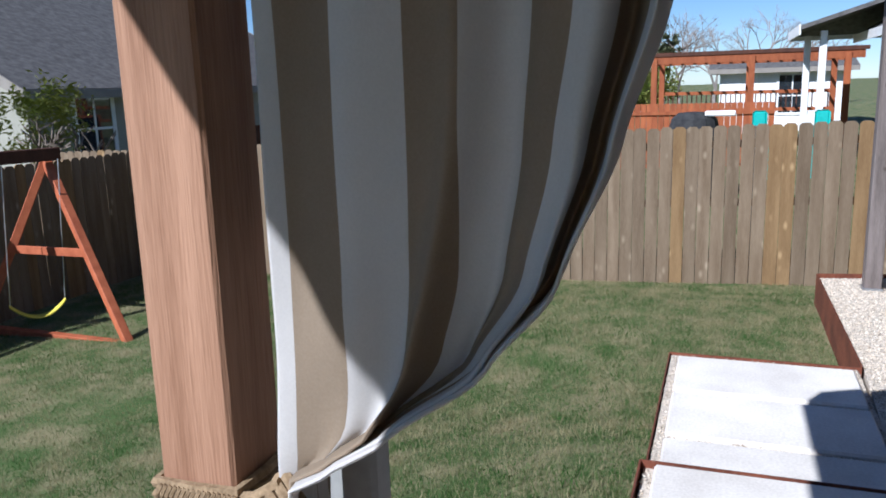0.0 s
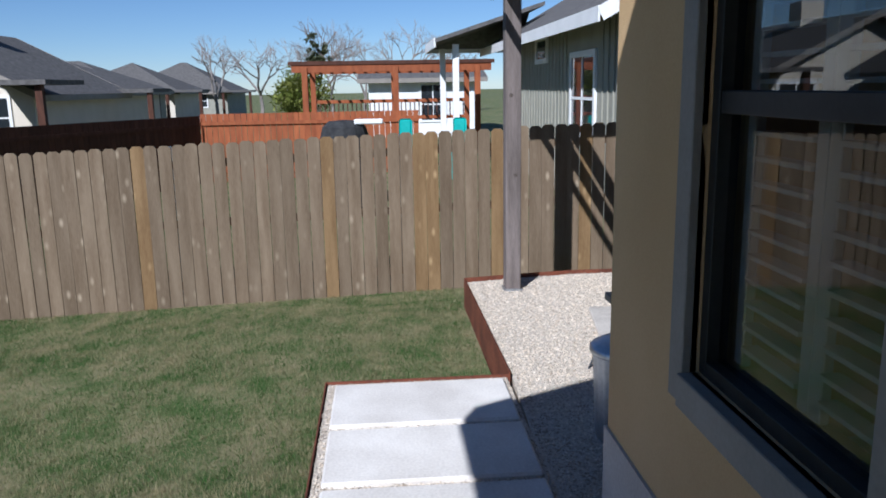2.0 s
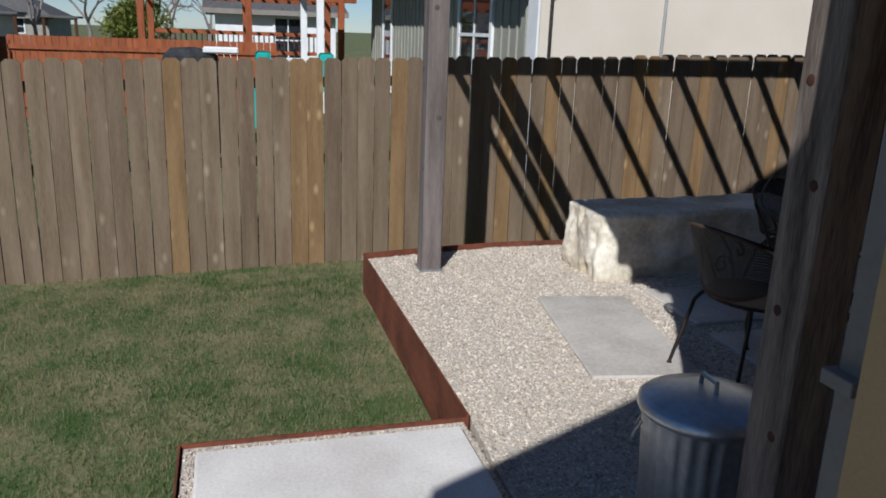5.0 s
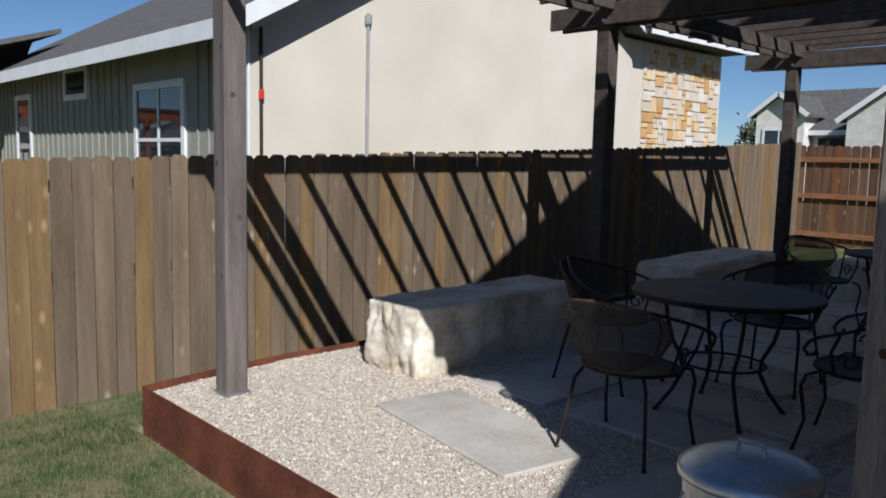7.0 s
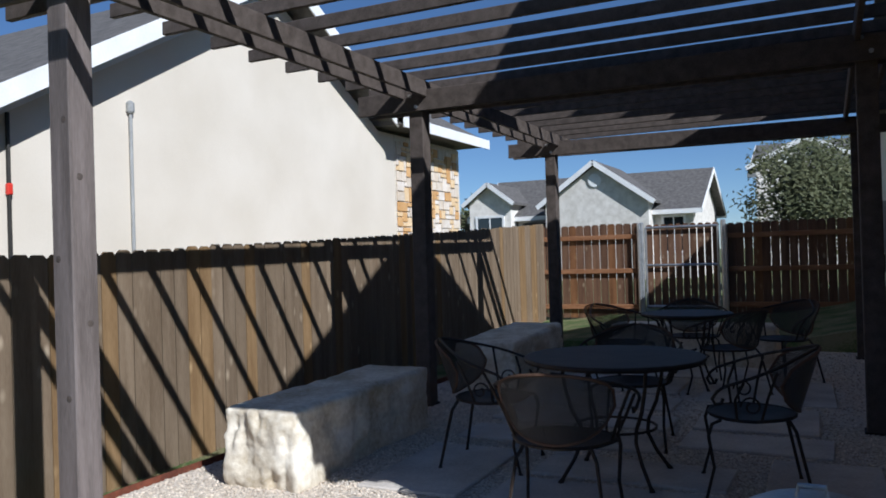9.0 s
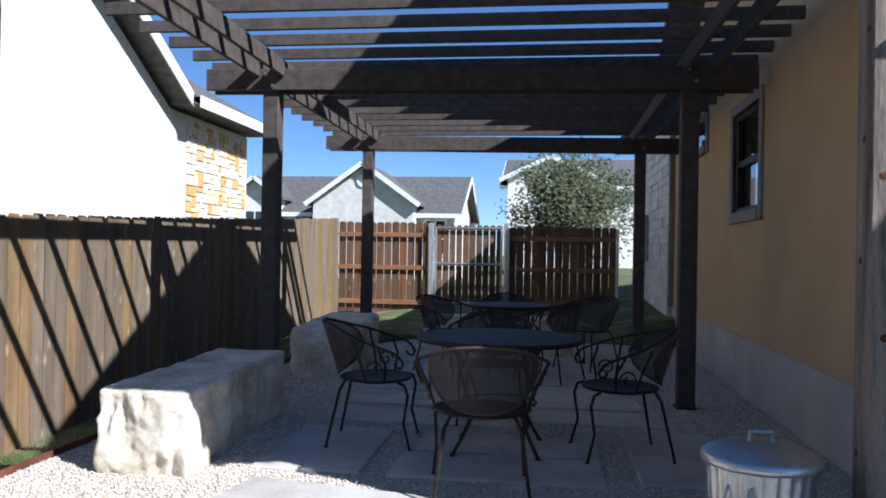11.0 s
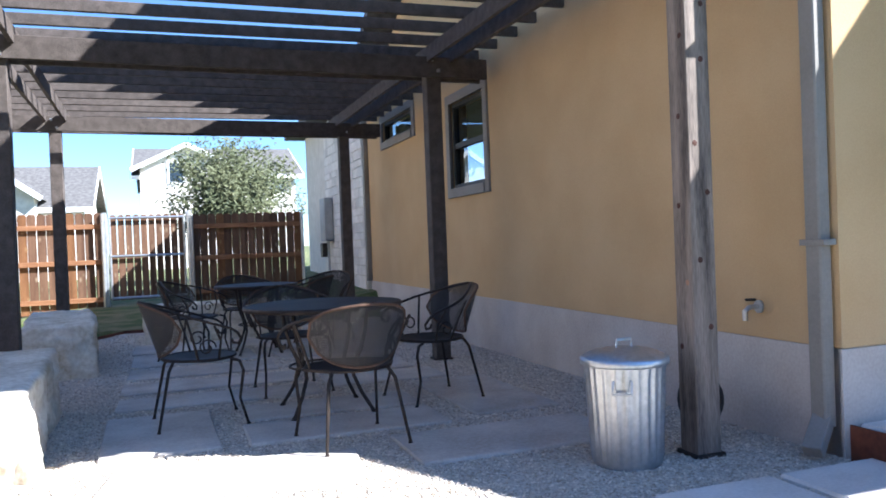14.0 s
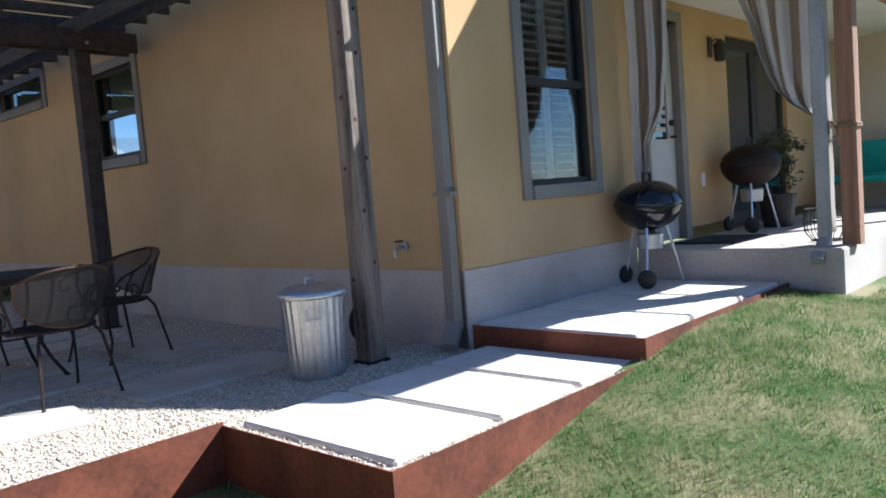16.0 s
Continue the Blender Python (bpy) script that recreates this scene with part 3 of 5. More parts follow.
for k, o in ((0, -0.07), (0, 0.07), (3, -0.07), (3, 0.07)):
    (xa, ya), (xb, yb) = POSTS[k], POSTS[k + 2]
    part("long_beam", beam((xa + o * 1.6, ya - 0.45, 2.80), (xb + o * 1.6, yb + 0.45, 2.80), 0.038, 0.14), "pergola", perg)
kx, ky = POSTS[3]
for face, off, z in (("s", 0.03, 0.62), ("s", -0.02, 0.95), ("s", 0.035, 1.28), ("s", -0.03, 1.52), ("s", 0.02, 1.93), ("s", 0.03, 2.2), ("w", 0.03, 0.52), ("w", -0.03, 0.84), ("w", 0.02, 1.22), ("w", 0.0, 1.66), ("w", -0.03, 2.05)):
    kn = part("knot", lathe([(0.015, 0.0), (0.012, 0.0012), (0.005, 0.002)], 9), "cedar_dark" if z != 0.84 else "porch_post", perg)
    kn.matrix_basis = pose(kx + off, ky - 0.07, z, 90, 0, 0) if face == "s" else pose(kx - 0.07, ky + off, z, 0, -90, 0)
kx, ky = POSTS[0]
for face, off, z in (("s", 0.02, 0.7), ("s", -0.03, 1.36), ("e", 0.02, 1.05), ("s", 0.03, 2.02), ("e", -0.02, 1.75)):
    kn = part("knot", lathe([(0.018, 0.0), (0.014, 0.0012), (0.006, 0.002)], 9), "pergola", perg)
    kn.matrix_basis = pose(kx + off, ky - 0.07, z, 90, 0, 0) if face == "s" else pose(kx + 0.07, ky + off, z, 0, 90, 0)
y = -0.10
while y < 8.5:
    part("slat", beam((-4.9 + random.uniform(-0.02, 0.02), y, 2.918), (0.02 - 0.05 + random.uniform(-0.02, 0.02), y + 0.02, 2.915), 0.038, 0.09), "pergola", perg)
    y += 0.44

# ---- limestone benches ----


def stone_block(name, lo, hi, label, seed, turn=0.0):
    """A quarried block: rough sides, a flatter top and worn edges."""
    lo, hi = Vector(lo), Vector(hi)
    c, s = (lo + hi) / 2, hi - lo
    bm = bmesh.new()
    bmesh.ops.create_cube(bm, size=1.0)
    bmesh.ops.subdivide_edges(bm, edges=bm.edges[:], cuts=27, use_grid_fill=True)
    for v in bm.verts:
        p = Vector(v.co)
        q = Vector((p.x * s.x, p.y * s.y, p.z * s.z))
        r = 0.04
        e = Vector([max(0, abs(q[i]) - (s[i] / 2 - r)) * (1 if q[i] > 0 else -1) for i in range(3)])
        if e.length > r:
            q -= e - e.normalized() * r
        o = Vector((seed * 3.1, seed * 1.7, 0))
        n1 = noise.fractal(q * 2.2 + o, 1.0, 2.0, 4)
        n2 = noise.fractal(q * 9 + o, 1.0, 2.0, 3)
        k = 0.25 if p.z > 0.45 else 1.0
        ax = Vector((q.x / s.x, q.y / s.y, q.z / s.z)).normalized()
        chip = -0.03 * max(0.0, noise.noise(Vector((q.x * 13, q.y * 5, q.z * 1.6)) + o) - 0.12) * (1.0 if p.z < 0.45 else 0.3)
        v.co = q + ax * ((0.04 * n1 + 0.03 * n2) * k + chip * 3)
    ob = part(name, bm, "block", smooth=True)
    ob.location = c
    ob.rotation_euler = (0, 0, radians(turn))
    tagged(ob, label, "stone bench", "limestone benches")


stone_block("stone_bench", (-4.26, 1.38, -0.12), (-3.72, 3.22, 0.45), "rough buff limestone block bench by the fence", 1, 3)
stone_block("stone_bench", (-4.36, 4.72, -0.12), (-3.74, 6.85, 0.47), "rough grey limestone block bench beside a post", 2, 6)
stone_block("stone_bench", (-3.30, 6.98, -0.12), (-1.45, 7.45, 0.44), "rough limestone block bench in front of the gate", 3, -2)

# ---- wrought iron table and chairs ----


def arc(c, r, a0, a1, n, z=0.0, sx=1.0, sy=1.0):
    return [(c[0] + sx * r * math.cos(a0 + (a1 - a0) * i / n), c[1] + sy * r * math.sin(a0 + (a1 - a0) * i / n), z) for i in range(n + 1)]


def make_chair():
    """A barrel-back iron chair that faces +y."""
    root = empty("garden_chair", "black wrought iron barrel chair with mesh seat", "chair", "chairs round the tables")
    seat = bmesh.new()
    n = 20
    ring = [(0.235 * math.cos(a) * (1.0 if math.sin(a) < 0 else 1.08), 0.225 * math.sin(a), 0.42) for a in [2 * math.pi * i / n for i in range(n)]]
    A = [seat.verts.new((p[0], p[1], 0.425)) for p in ring]
    B = [seat.verts.new((p[0], p[1], 0.415)) for p in ring]
    C = seat.verts.new((0, 0, 0.405))
    D = seat.verts.new((0, 0, 0.397))
    for i in range(n):
        j = (i + 1) % n
        seat.faces.new((A[i], A[j], C)), seat.faces.new((B[j], B[i], D)), seat.faces.new((A[i], B[i], B[j], A[j]))
    part("seat", seat, "iron", root)
    part("seat_rim", tube(ring, 0.010, 6, True), "iron", root)
    # curved mesh back, an oval leaning outwards
    back = bmesh.new()
    cols, rows = 16, 8
    V = {}
    for s_ in (0, 1):
        for i in range(cols + 1):
            a = math.pi * (1.5 + 0.36 * (2 * i / cols - 1))
            f = math.sqrt(max(0.0, 1 - (2 * i / cols - 1) ** 2))
            for j in range(rows + 1):
                z = 0.60 + (0.17 * f) * (2 * j / rows - 1) + 0.01
                r = 0.235 + 0.11 * (z - 0.42) / 0.35 + 0.006 * s_
                V[s_, i, j] = back.verts.new((r * math.cos(a), r * math.sin(a), z))
    for s_ in (0, 1):
        for i in range(cols):
            for j in range(rows):
                back.faces.new((V[s_, i, j], V[s_, i + 1, j], V[s_, i + 1, j + 1], V[s_, i, j + 1]))
    part("backrest", back, MESHY, root, "fine rusty mesh back")
    rim = []
    for i in range(cols + 1):
        v = i / cols
        a = math.pi * (1.5 + 0.36 * (2 * v - 1))
        f = math.sqrt(max(0.0, 1 - (2 * v - 1) ** 2))
        rim.append((a, 0.61 + 0.17 * f))
    low = [(a, 0.61 - (z - 0.61)) for a, z in rim[::-1]][1:-1]
    pts = [((0.238 + 0.11 * (z - 0.42) / 0.35) * math.cos(a), (0.238 + 0.11 * (z - 0.42) / 0.35) * math.sin(a), z) for a, z in rim + low]
    part("back_rim", tube(pts, 0.008, 6, True), "rustiron", root)
    for s in (-1, 1):
        arm = [(s * (0.02 + 0.33 * math.sin(min(1.0, t * 1.25) * math.pi / 2)), -0.345 + 0.50 * t, 0.785 - 0.17 * t) for t in [i / 10 for i in range(11)]]
        arm += [(s * 0.35, 0.19, 0.59), (s * 0.335, 0.215, 0.55), (s * 0.32, 0.20, 0.52), (s * 0.32, 0.17, 0.525), (s * 0.32, 0.16, 0.55)]
        part("arm", tube(arm, 0.009, 6), "iron", root)
        part("arm_support", tube([(s * 0.34, 0.06, 0.635), (s * 0.30, 0.10, 0.54), (s * 0.245, 0.09, 0.42)], 0.008, 6), "iron", root)
        part("arm_support", tube([(s * 0.335, -0.10, 0.685), (s * 0.28, -0.06, 0.55), (s * 0.235, -0.03, 0.42)], 0.008, 6), "iron", root)
        sc = [(s * 0.27, 0.02 + 0.055 * math.cos(t) * (1 - t / 11), 0.50 + 0.055 * math.sin(t) * (1 - t / 11)) for t in [i * 0.5 for i in range(16)]]
        part("scroll", tube(sc, 0.006, 5), "iron", root)
        part("leg", tube([(s * 0.21, 0.17, 0.415), (s * 0.235, 0.215, 0.40), (s * 0.245, 0.235, 0.34), (s * 0.235, 0.21, 0.17), (s * 0.25, 0.25, 0.02), (s * 0.25, 0.255, 0.0)], [0.01, 0.01, 0.01, 0.009, 0.009, 0.016], 6), "iron", root)
        part("leg", tube([(s * 0.16, -0.17, 0.415), (s * 0.19, -0.20, 0.36), (s * 0.235, -0.27, 0.02), (s * 0.235, -0.272, 0.0)], [0.01, 0.01, 0.009, 0.016], 6), "iron", root)
    return root


MESHY = bpy.data.materials.new("expanded_mesh")
MESHY.use_nodes = True
_n, _l = MESHY.node_tree.nodes, MESHY.node_tree.links
_b = _n["Principled BSDF"]
_b.inputs["Base Color"].default_value = (0.045, 0.038, 0.033, 1)
_b.inputs["Roughness"].default_value = 0.8
_tc, _v = _n.new("ShaderNodeTexCoord"), _n.new("ShaderNodeTexChecker")
_v.inputs["Scale"].default_value = 260
_v.inputs["Color1"].default_value, _v.inputs["Color2"].default_value = (0.9, 0.9, 0.9, 1), (0.15, 0.15, 0.15, 1)
_l.new(_tc.outputs["Object"], _v.inputs[0])
_l.new(_v.outputs["Color"], _b.inputs["Alpha"])

chair = make_chair()
chair.matrix_basis = pose(-2.08, 1.42, PATIO_Z + 0.015, 0, 0, 7)
for x, y, turn in ((-2.85, 2.34, -86), (-1.30, 2.32, 100), (-2.15, 3.15, 184), (-2.78, 5.4, -120), (-1.75, 5.15, 60), (-2.2, 6.1, 190), (-1.35, 6.0, 140)):
    copy_thing(chair, pose(x, y, PATIO_Z + 0.015, 0, 0, turn))


def make_table(name, r, h, label):
    root = empty(name, label, "table", "iron tables")
    part("tabletop", lathe([(r - 0.03, h - 0.03), (r, h - 0.028), (r + 0.006, h - 0.012), (r, h), (r - 0.02, h + 0.002)], 36), "iron", root, "dark mesh top", smooth=False)
    for i in range(4):
        a = math.pi / 4 + i * math.pi / 2
        prof = [(0.36, h - 0.03), (0.34, 0.55), (0.30, 0.42), (0.24, 0.32), (0.23, 0.24), (0.29, 0.13), (0.37, 0.03), (0.39, 0.0)]
        part("leg", tube([(q * r / 0.55 * math.cos(a), q * r / 0.55 * math.sin(a), z) for q, z in prof], [0.012] * 7 + [0.02], 6), "iron", root)
    part("stretcher", tube([(0.25 * r / 0.55 * math.cos(t), 0.25 * r / 0.55 * math.sin(t), 0.3) for t in [i * math.pi / 10 for i in range(20)]], 0.008, 6, True), "iron", root)
    part("apron", tube([(0.36 * r / 0.55 * math.cos(t), 0.36 * r / 0.55 * math.sin(t), h - 0.04) for t in [i * math.pi / 12 for i in range(24)]], 0.009, 6, True), "iron", root)
    return root


make_table("garden_table", 0.52, 0.71, "round black wrought iron mesh table").matrix_basis = pose(-2.05, 2.30, PATIO_Z + 0.015)
make_table("garden_table", 0.42, 0.71, "smaller round black wrought iron table").matrix_basis = pose(-2.15, 5.45, PATIO_Z + 0.015)

# ---- galvanised bin ----
can = empty("trash_can", "galvanised steel bin with domed lid", "trash can", at=(-0.95, 0.40, PATIO_Z))
part("body", lathe([(0.185, 0.0), (0.195, 0.01), (0.196, 0.03), (0.20, 0.06), (0.222, 0.44), (0.226, 0.47), (0.232, 0.50), (0.232, 0.515)], 96, wave=0.006, waves=24), "galv", can, smooth=True)
part("lid", lathe([(0.242, 0.485), (0.25, 0.49), (0.25, 0.515), (0.236, 0.525), (0.18, 0.548), (0.10, 0.562), (0.02, 0.566)], 48), "galv", can, "dull domed lid", smooth=True)
can.scale = (0.85, 0.85, 1.0)
part("lid_handle", tube([(-0.05, 0, 0.56), (-0.045, 0, 0.60), (0.045, 0, 0.60), (0.05, 0, 0.56)], 0.009, 8), "galv", can)
for a in (-2.2, 0.95):
    c, s = math.cos(a), math.sin(a)
    part("side_handle", tube([(0.222 * c - 0.05 * s, 0.222 * s + 0.05 * c, 0.43), (0.25 * c - 0.05 * s, 0.25 * s + 0.05 * c, 0.37), (0.25 * c + 0.05 * s, 0.25 * s - 0.05 * c, 0.37), (0.222 * c + 0.05 * s, 0.222 * s - 0.05 * c, 0.43)], 0.006, 6), "galv", can)

# ---- hose, tap, downspout ----
hose = empty("garden_hose", "coiled black garden hose on its holder beside the post", "hose", at=(-0.33, 0.64, PATIO_Z))
pts = []
for i in range(120):
    a = i * 0.31
    pts.append((0.10 * math.cos(a), 0.05 * math.sin(a * 0.37), 0.20 + 0.12 * math.sin(a)))
part("coil", tube(pts, 0.013, 6), "dark", hose)
part("holder", tube([(0, 0, 0), (0, 0, 0.33)], 0.015, 8), "iron", hose)
tap = empty("outdoor_tap", "brass garden tap on the yellow wall", "tap", at=(-0.01, 0.53, 0.67))
part("flange", lathe([(0.035, 0), (0.035, 0.012)], 16), "galv", tap).rotation_euler = (0, radians(-90), 0)
part("spout", tube([(0, 0, 0), (-0.07, 0, 0), (-0.10, 0, -0.02), (-0.10, 0, -0.07)], 0.014, 8), "galv", tap)
part("valve_handle", lathe([(0.03, 0), (0.03, 0.01)], 12, (-0.06, 0, 0.035)), "iron", tap)
ds = empty("downspout", "taupe metal downspout on the house corner", "downspout")
part("pipe", box((-0.085, 0.03, 0.12), (-0.012, 0.125, 3.6), 0.008), "trim", ds)
part("elbow", beam((-0.048, 0.078, 0.16), (-0.20, 0.0, 0.03), 0.09, 0.07), "trim", ds)
for z in (1.0, 2.4):
    part("strap", box((-0.09, 0.0, z), (-0.012, 0.155, z + 0.03), 0.002), "trim", ds)

# ---- back fence, gate, south fence ----


def back_base(x, y):
    return 0.06


fence_run("fence_north", (-4.05, 12.15), (-6.3, 12.15), back_base, 1.74, "fence_back", "red-brown picket fence with rails showing", rails_side=1)
fence_run("fence_side_return", (-0.55, 12.22), (-2.56, 12.22), lambda x, y: 0.12, 1.62, "fence_back", "shaded picket fence with rails showing", rails_side=1)
gate = empty("gate", "picket gate in a galvanised steel frame", "gate")
bmesh_boards = board_mesh(0.110, 1.52, 0.016)
bmesh_boards.materials.append(M["fence_back"])
for i in range(10):
    ob = new("board", bmesh_boards)
    ob.location = (-3.885 + i * 0.128, 12.20, 0.24)
    ob.rotation_euler = (0, 0, math.pi / 2)
    ob.parent = gate
for a, b_ in (((-3.94, 12.13, 0.28), (-2.69, 12.13, 0.28)), ((-3.94, 12.13, 1.70), (-2.69, 12.13, 1.70)), ((-3.94, 12.13, 1.02), (-2.69, 12.13, 1.02)), ((-3.94, 12.13, 0.28), (-3.94, 12.13, 1.70)), ((-2.69, 12.13, 0.28), (-2.69, 12.13, 1.70))):
    part("gate_frame", tube([a, b_], 0.022, 8), "galv", gate)
for x in (-4.02, -2.60):
    tagged(part("gate_post", tube([(x, 12.13, -0.1), (x, 12.13, 1.79), (x, 12.13, 1.80)], [0.045, 0.045, 0.03], 10), "galv"), "galvanised steel gate post", "post", "gate posts")
fence_run("fence_south", (10.0, -8.9), (FX, -8.9), lambda x, y: -0.72, 1.80, "fence", "weathered picket fence in shade", rails_side=1)

# ---- porch: posts, curtains, grill, clutter ----


def porch_post(x, y):
    p = empty("porch_post", "reddish cedar porch post with routed grain", "post", "porch posts")
    part("shaft", box((x - 0.063, y - 0.063, 0.40), (x + 0.063, y + 0.063, 2.36), 0.006), "porch_post", p)
    return p


porch_post(2.547, -1.648)
porch_post(5.20, -1.58)
pd = empty("porch_downspout", "grey metal downspout against the porch post", "downspout")
part("pipe", box((2.42, -1.52, 0.36), (2.48, -1.43, 2.75), 0.008), "grey", pd)
part("elbow", beam((2.46, -1.475, 0.45), (2.18, -1.50, 0.31), 0.085, 0.06), "grey", pd)
tie = empty("rope_tie", "braided jute rope round the porch post", "rope")
for dz in (0.0, 0.019):
    loop = [(2.547 + sx * 0.068, -1.648 + sy * 0.068, 1.272 + dz + 0.01 * k / 7) for k, (sx, sy) in enumerate(((-1, -1), (0, -1.06), (1, -1), (1.06, 0), (1, 1), (0, 1.06), (-1, 1), (-1.06, 0)))]
    part("strand", tube(loop, 0.009, 6, True), "rope", tie)
for k in range(16):
    part("twist", tube([(2.624, -1.712 + k * 0.0082, 1.270), (2.628, -1.706 + k * 0.0082, 1.283), (2.624, -1.700 + k * 0.0082, 1.297)], 0.004, 5), "rope", tie)
for k in range(3):
    ring = [(2.60 + 0.012 * k + 0.018 * math.sin(a * 2), -1.505 + 0.040 * math.cos(a) - 0.005 * k, 1.262 + (0.062 - 0.010 * k) * math.sin(a)) for a in [i * math.pi / 10 for i in range(20)]]
    part("loop", tube(ring, 0.0085, 6, True), "rope", tie)
part("strand", tube([(2.61, -1.585, 1.285), (2.615, -1.55, 1.295), (2.61, -1.51, 1.32)], 0.009, 6), "rope", tie)


def curtain(name, label, edge, fixed, x0, tie_z, floor_z, stripes, seed, gather, lead):
    """A striped curtain caught up to a tie: edge gives the free edge by height; the cloth hangs straight beside the hung edge and bunches towards the free one."""
    root = empty(name, label, "curtain", "porch curtains")
    nu, rows = 190, []
    z = 2.585
    while z > tie_z + 0.008:
        rows.append(z)
        z -= 0.016
    rows += [tie_z]
    z = tie_z
    while z > floor_z:
        z -= 0.04
        rows.append(z)
    wide = abs(edge(2.585) - fixed)
    way = 1 if edge(2.585) > fixed else -1
    bm = bmesh.new()
    grid = []
    for z in rows:
        s_ = max(0.03, (edge(z) - fixed) * way / wide)
        k = smooth(tie_z, tie_z + 0.55, z) if z >= tie_z else 0.0
        line = []
        for i in range(nu + 1):
            u = i / nu
            f = u * s_ / (u ** 3 + s_ ** 3 - (u * s_) ** 3) ** (1 / 3) if u > 0 else 0.0
            pinch = 1 - (1 - s_) * (0.25 + 0.75 * u)
            y = fixed + way * wide * f
            bunch = (1 - pinch) * (0.35 + 0.65 * u)
            ph = noise.noise((seed, z * 0.9, u * 1.7)) * 1.9
            amp = 0.012 + 0.035 * u * u * k + gather * bunch
            fold = math.sin(2 * math.pi * (2.2 * u * u + 0.35 * u) + ph + seed) * amp
            fold += math.sin(2 * math.pi * 5.6 * u + 1.6 * ph + 2 * seed) * (0.004 + 0.032 * bunch)
            fold += 0.05 * math.exp(-((u - 0.30 - 0.10 * k) / 0.035) ** 2) * (1 - 0.5 * k)
            fold += math.sin(2 * math.pi * 11.3 * u + 2.3 * ph) * 0.014 * bunch * (1 - k)
            fold += 0.022 * noise.noise((u * 7 + seed, z * 5, 1.0)) * (1 - k * 0.75)
            line.append(bm.verts.new((x0 + fold, y + 0.01 * math.sin(9.2 * math.pi * u + ph) * (0.3 + bunch), z)))
        grid.append(line)
    for a, b_ in zip(grid, grid[1:]):
        for i in range(nu):
            f = bm.faces.new((a[i], a[i + 1], b_[i + 1], b_[i]))
            f.smooth = True
            f.material_index = int((i / nu) * stripes + lead) % 2
    ob = part("cloth", bm, "cream", root)
    ob.data.materials.append(M["tan"])
    sol = ob.modifiers.new("thickness", 'SOLIDIFY')
    sol.thickness = 0.003
    part("rod", tube([(x0, -1.555, 2.59), (x0, -0.005, 2.59)], 0.010, 8), "dark", root)
    return root


def lerp_at(z, table):
    for (z0, a), (z1, b_) in zip(table, table[1:]):
        if z <= z0 and z >= z1:
            f = (z0 - z) / (z0 - z1)
            f = f * f * (3 - 2 * f) * 0.4 + f * 0.6
            return a + (b_ - a) * f
    return table[-1][1]


curtain("curtain", "cream and tan striped outdoor curtain tied to the post", lambda z: lerp_at(z, ((2.6, -0.80), (2.4, -0.86), (2.15, -0.945), (1.93, -1.014), (1.77, -1.066), (1.62, -1.130), (1.51, -1.222), (1.41, -1.355), (1.355, -1.44), (1.33, -1.487), (1.2, -1.49), (1.0, -1.46), (0.4, -1.43))),
        -1.52, 2.57, 1.33, 0.52, 8.2, 0.3, 0.034, 0.72)
curtain("curtain", "cream and tan striped curtain gathered by the wall", lambda z: lerp_at(z, ((2.6, -0.44), (2.0, -0.42), (1.6, -0.36), (1.30, -0.20), (0.9, -0.20), (0.4, -0.26))),
        -0.06, 2.18, 1.30, 0.47, 4.2, 2.7, 0.03, 0.0)


def kettle_grill(x, y, z, label, mat="enamel", r=0.28):
    g = empty("kettle_grill", label, "grill", "kettle grills", at=(x, y, z))
    h = 0.66
    half = [(r * math.cos(a), r * 0.80 * math.sin(a)) for a in [i * math.pi / 2 / 10 for i in range(11)]]
    part("bowl", lathe([(max(q, 0.01), h - w) for q, w in half[::-1]], 36), mat, g, smooth=True)
    part("lid", lathe([(r + 0.008, h - 0.012), (r + 0.008, h + 0.004)] + [(max(q, 0.01), h + 0.004 + w * 0.85) for q, w in half[1:]], 36), mat, g, "domed lid", smooth=True)
    part("lid_handle", tube([(-0.06, 0, h + 0.185), (-0.055, 0, h + 0.245), (0.055, 0, h + 0.245), (0.06, 0, h + 0.185)], 0.011, 8), "dark", g)
    part("ash_catcher", lathe([(0.09, h - 0.37), (0.10, h - 0.36), (0.11, h - 0.25), (0.10, h - 0.24)], 24), "galv", g)
    for i in range(3):
        a = math.radians(200 + i * 120)
        foot = (0.27 * math.cos(a), 0.27 * math.sin(a), 0.0 if i == 1 else 0.05)
        part("leg", tube([(0.15 * math.cos(a), 0.15 * math.sin(a), h - 0.19), foot], 0.011, 8), "galv", g)
        if i != 1:
            w = part("wheel", lathe([(0.02, -0.03), (0.065, -0.022), (0.075, 0.0), (0.065, 0.022), (0.02, 0.03)], 20), "dark", g)
            w.location = (foot[0], foot[1], 0.075)
            w.rotation_euler = (math.radians(90), 0, a + math.radians(90))
    return g


kettle_grill(1.94, -0.30, 0.145, "black enamel kettle grill on three steel legs", r=0.27)
kettle_grill(3.92, -0.36, 0.40, "old black kettle grill on the porch", "iron")
mat_ob = tagged(part("door_mat", box((2.62, -0.72, 0.402), (3.34, -0.16, 0.418), 0.006), "mat"), "dark rubber mat before the back door", "mat")
lamp = empty("wall_lantern", "dark metal wall lantern by the back door", "lantern", at=(3.93, 0, 2.26))
part("plate", box((-0.045, -0.015, -0.10), (0.045, 0.0, 0.10), 0.004), "dark", lamp)
part("arm", tube([(0, -0.01, 0.04), (0, -0.07, 0.07), (0, -0.11, 0.05)], 0.009, 6), "dark", lamp)
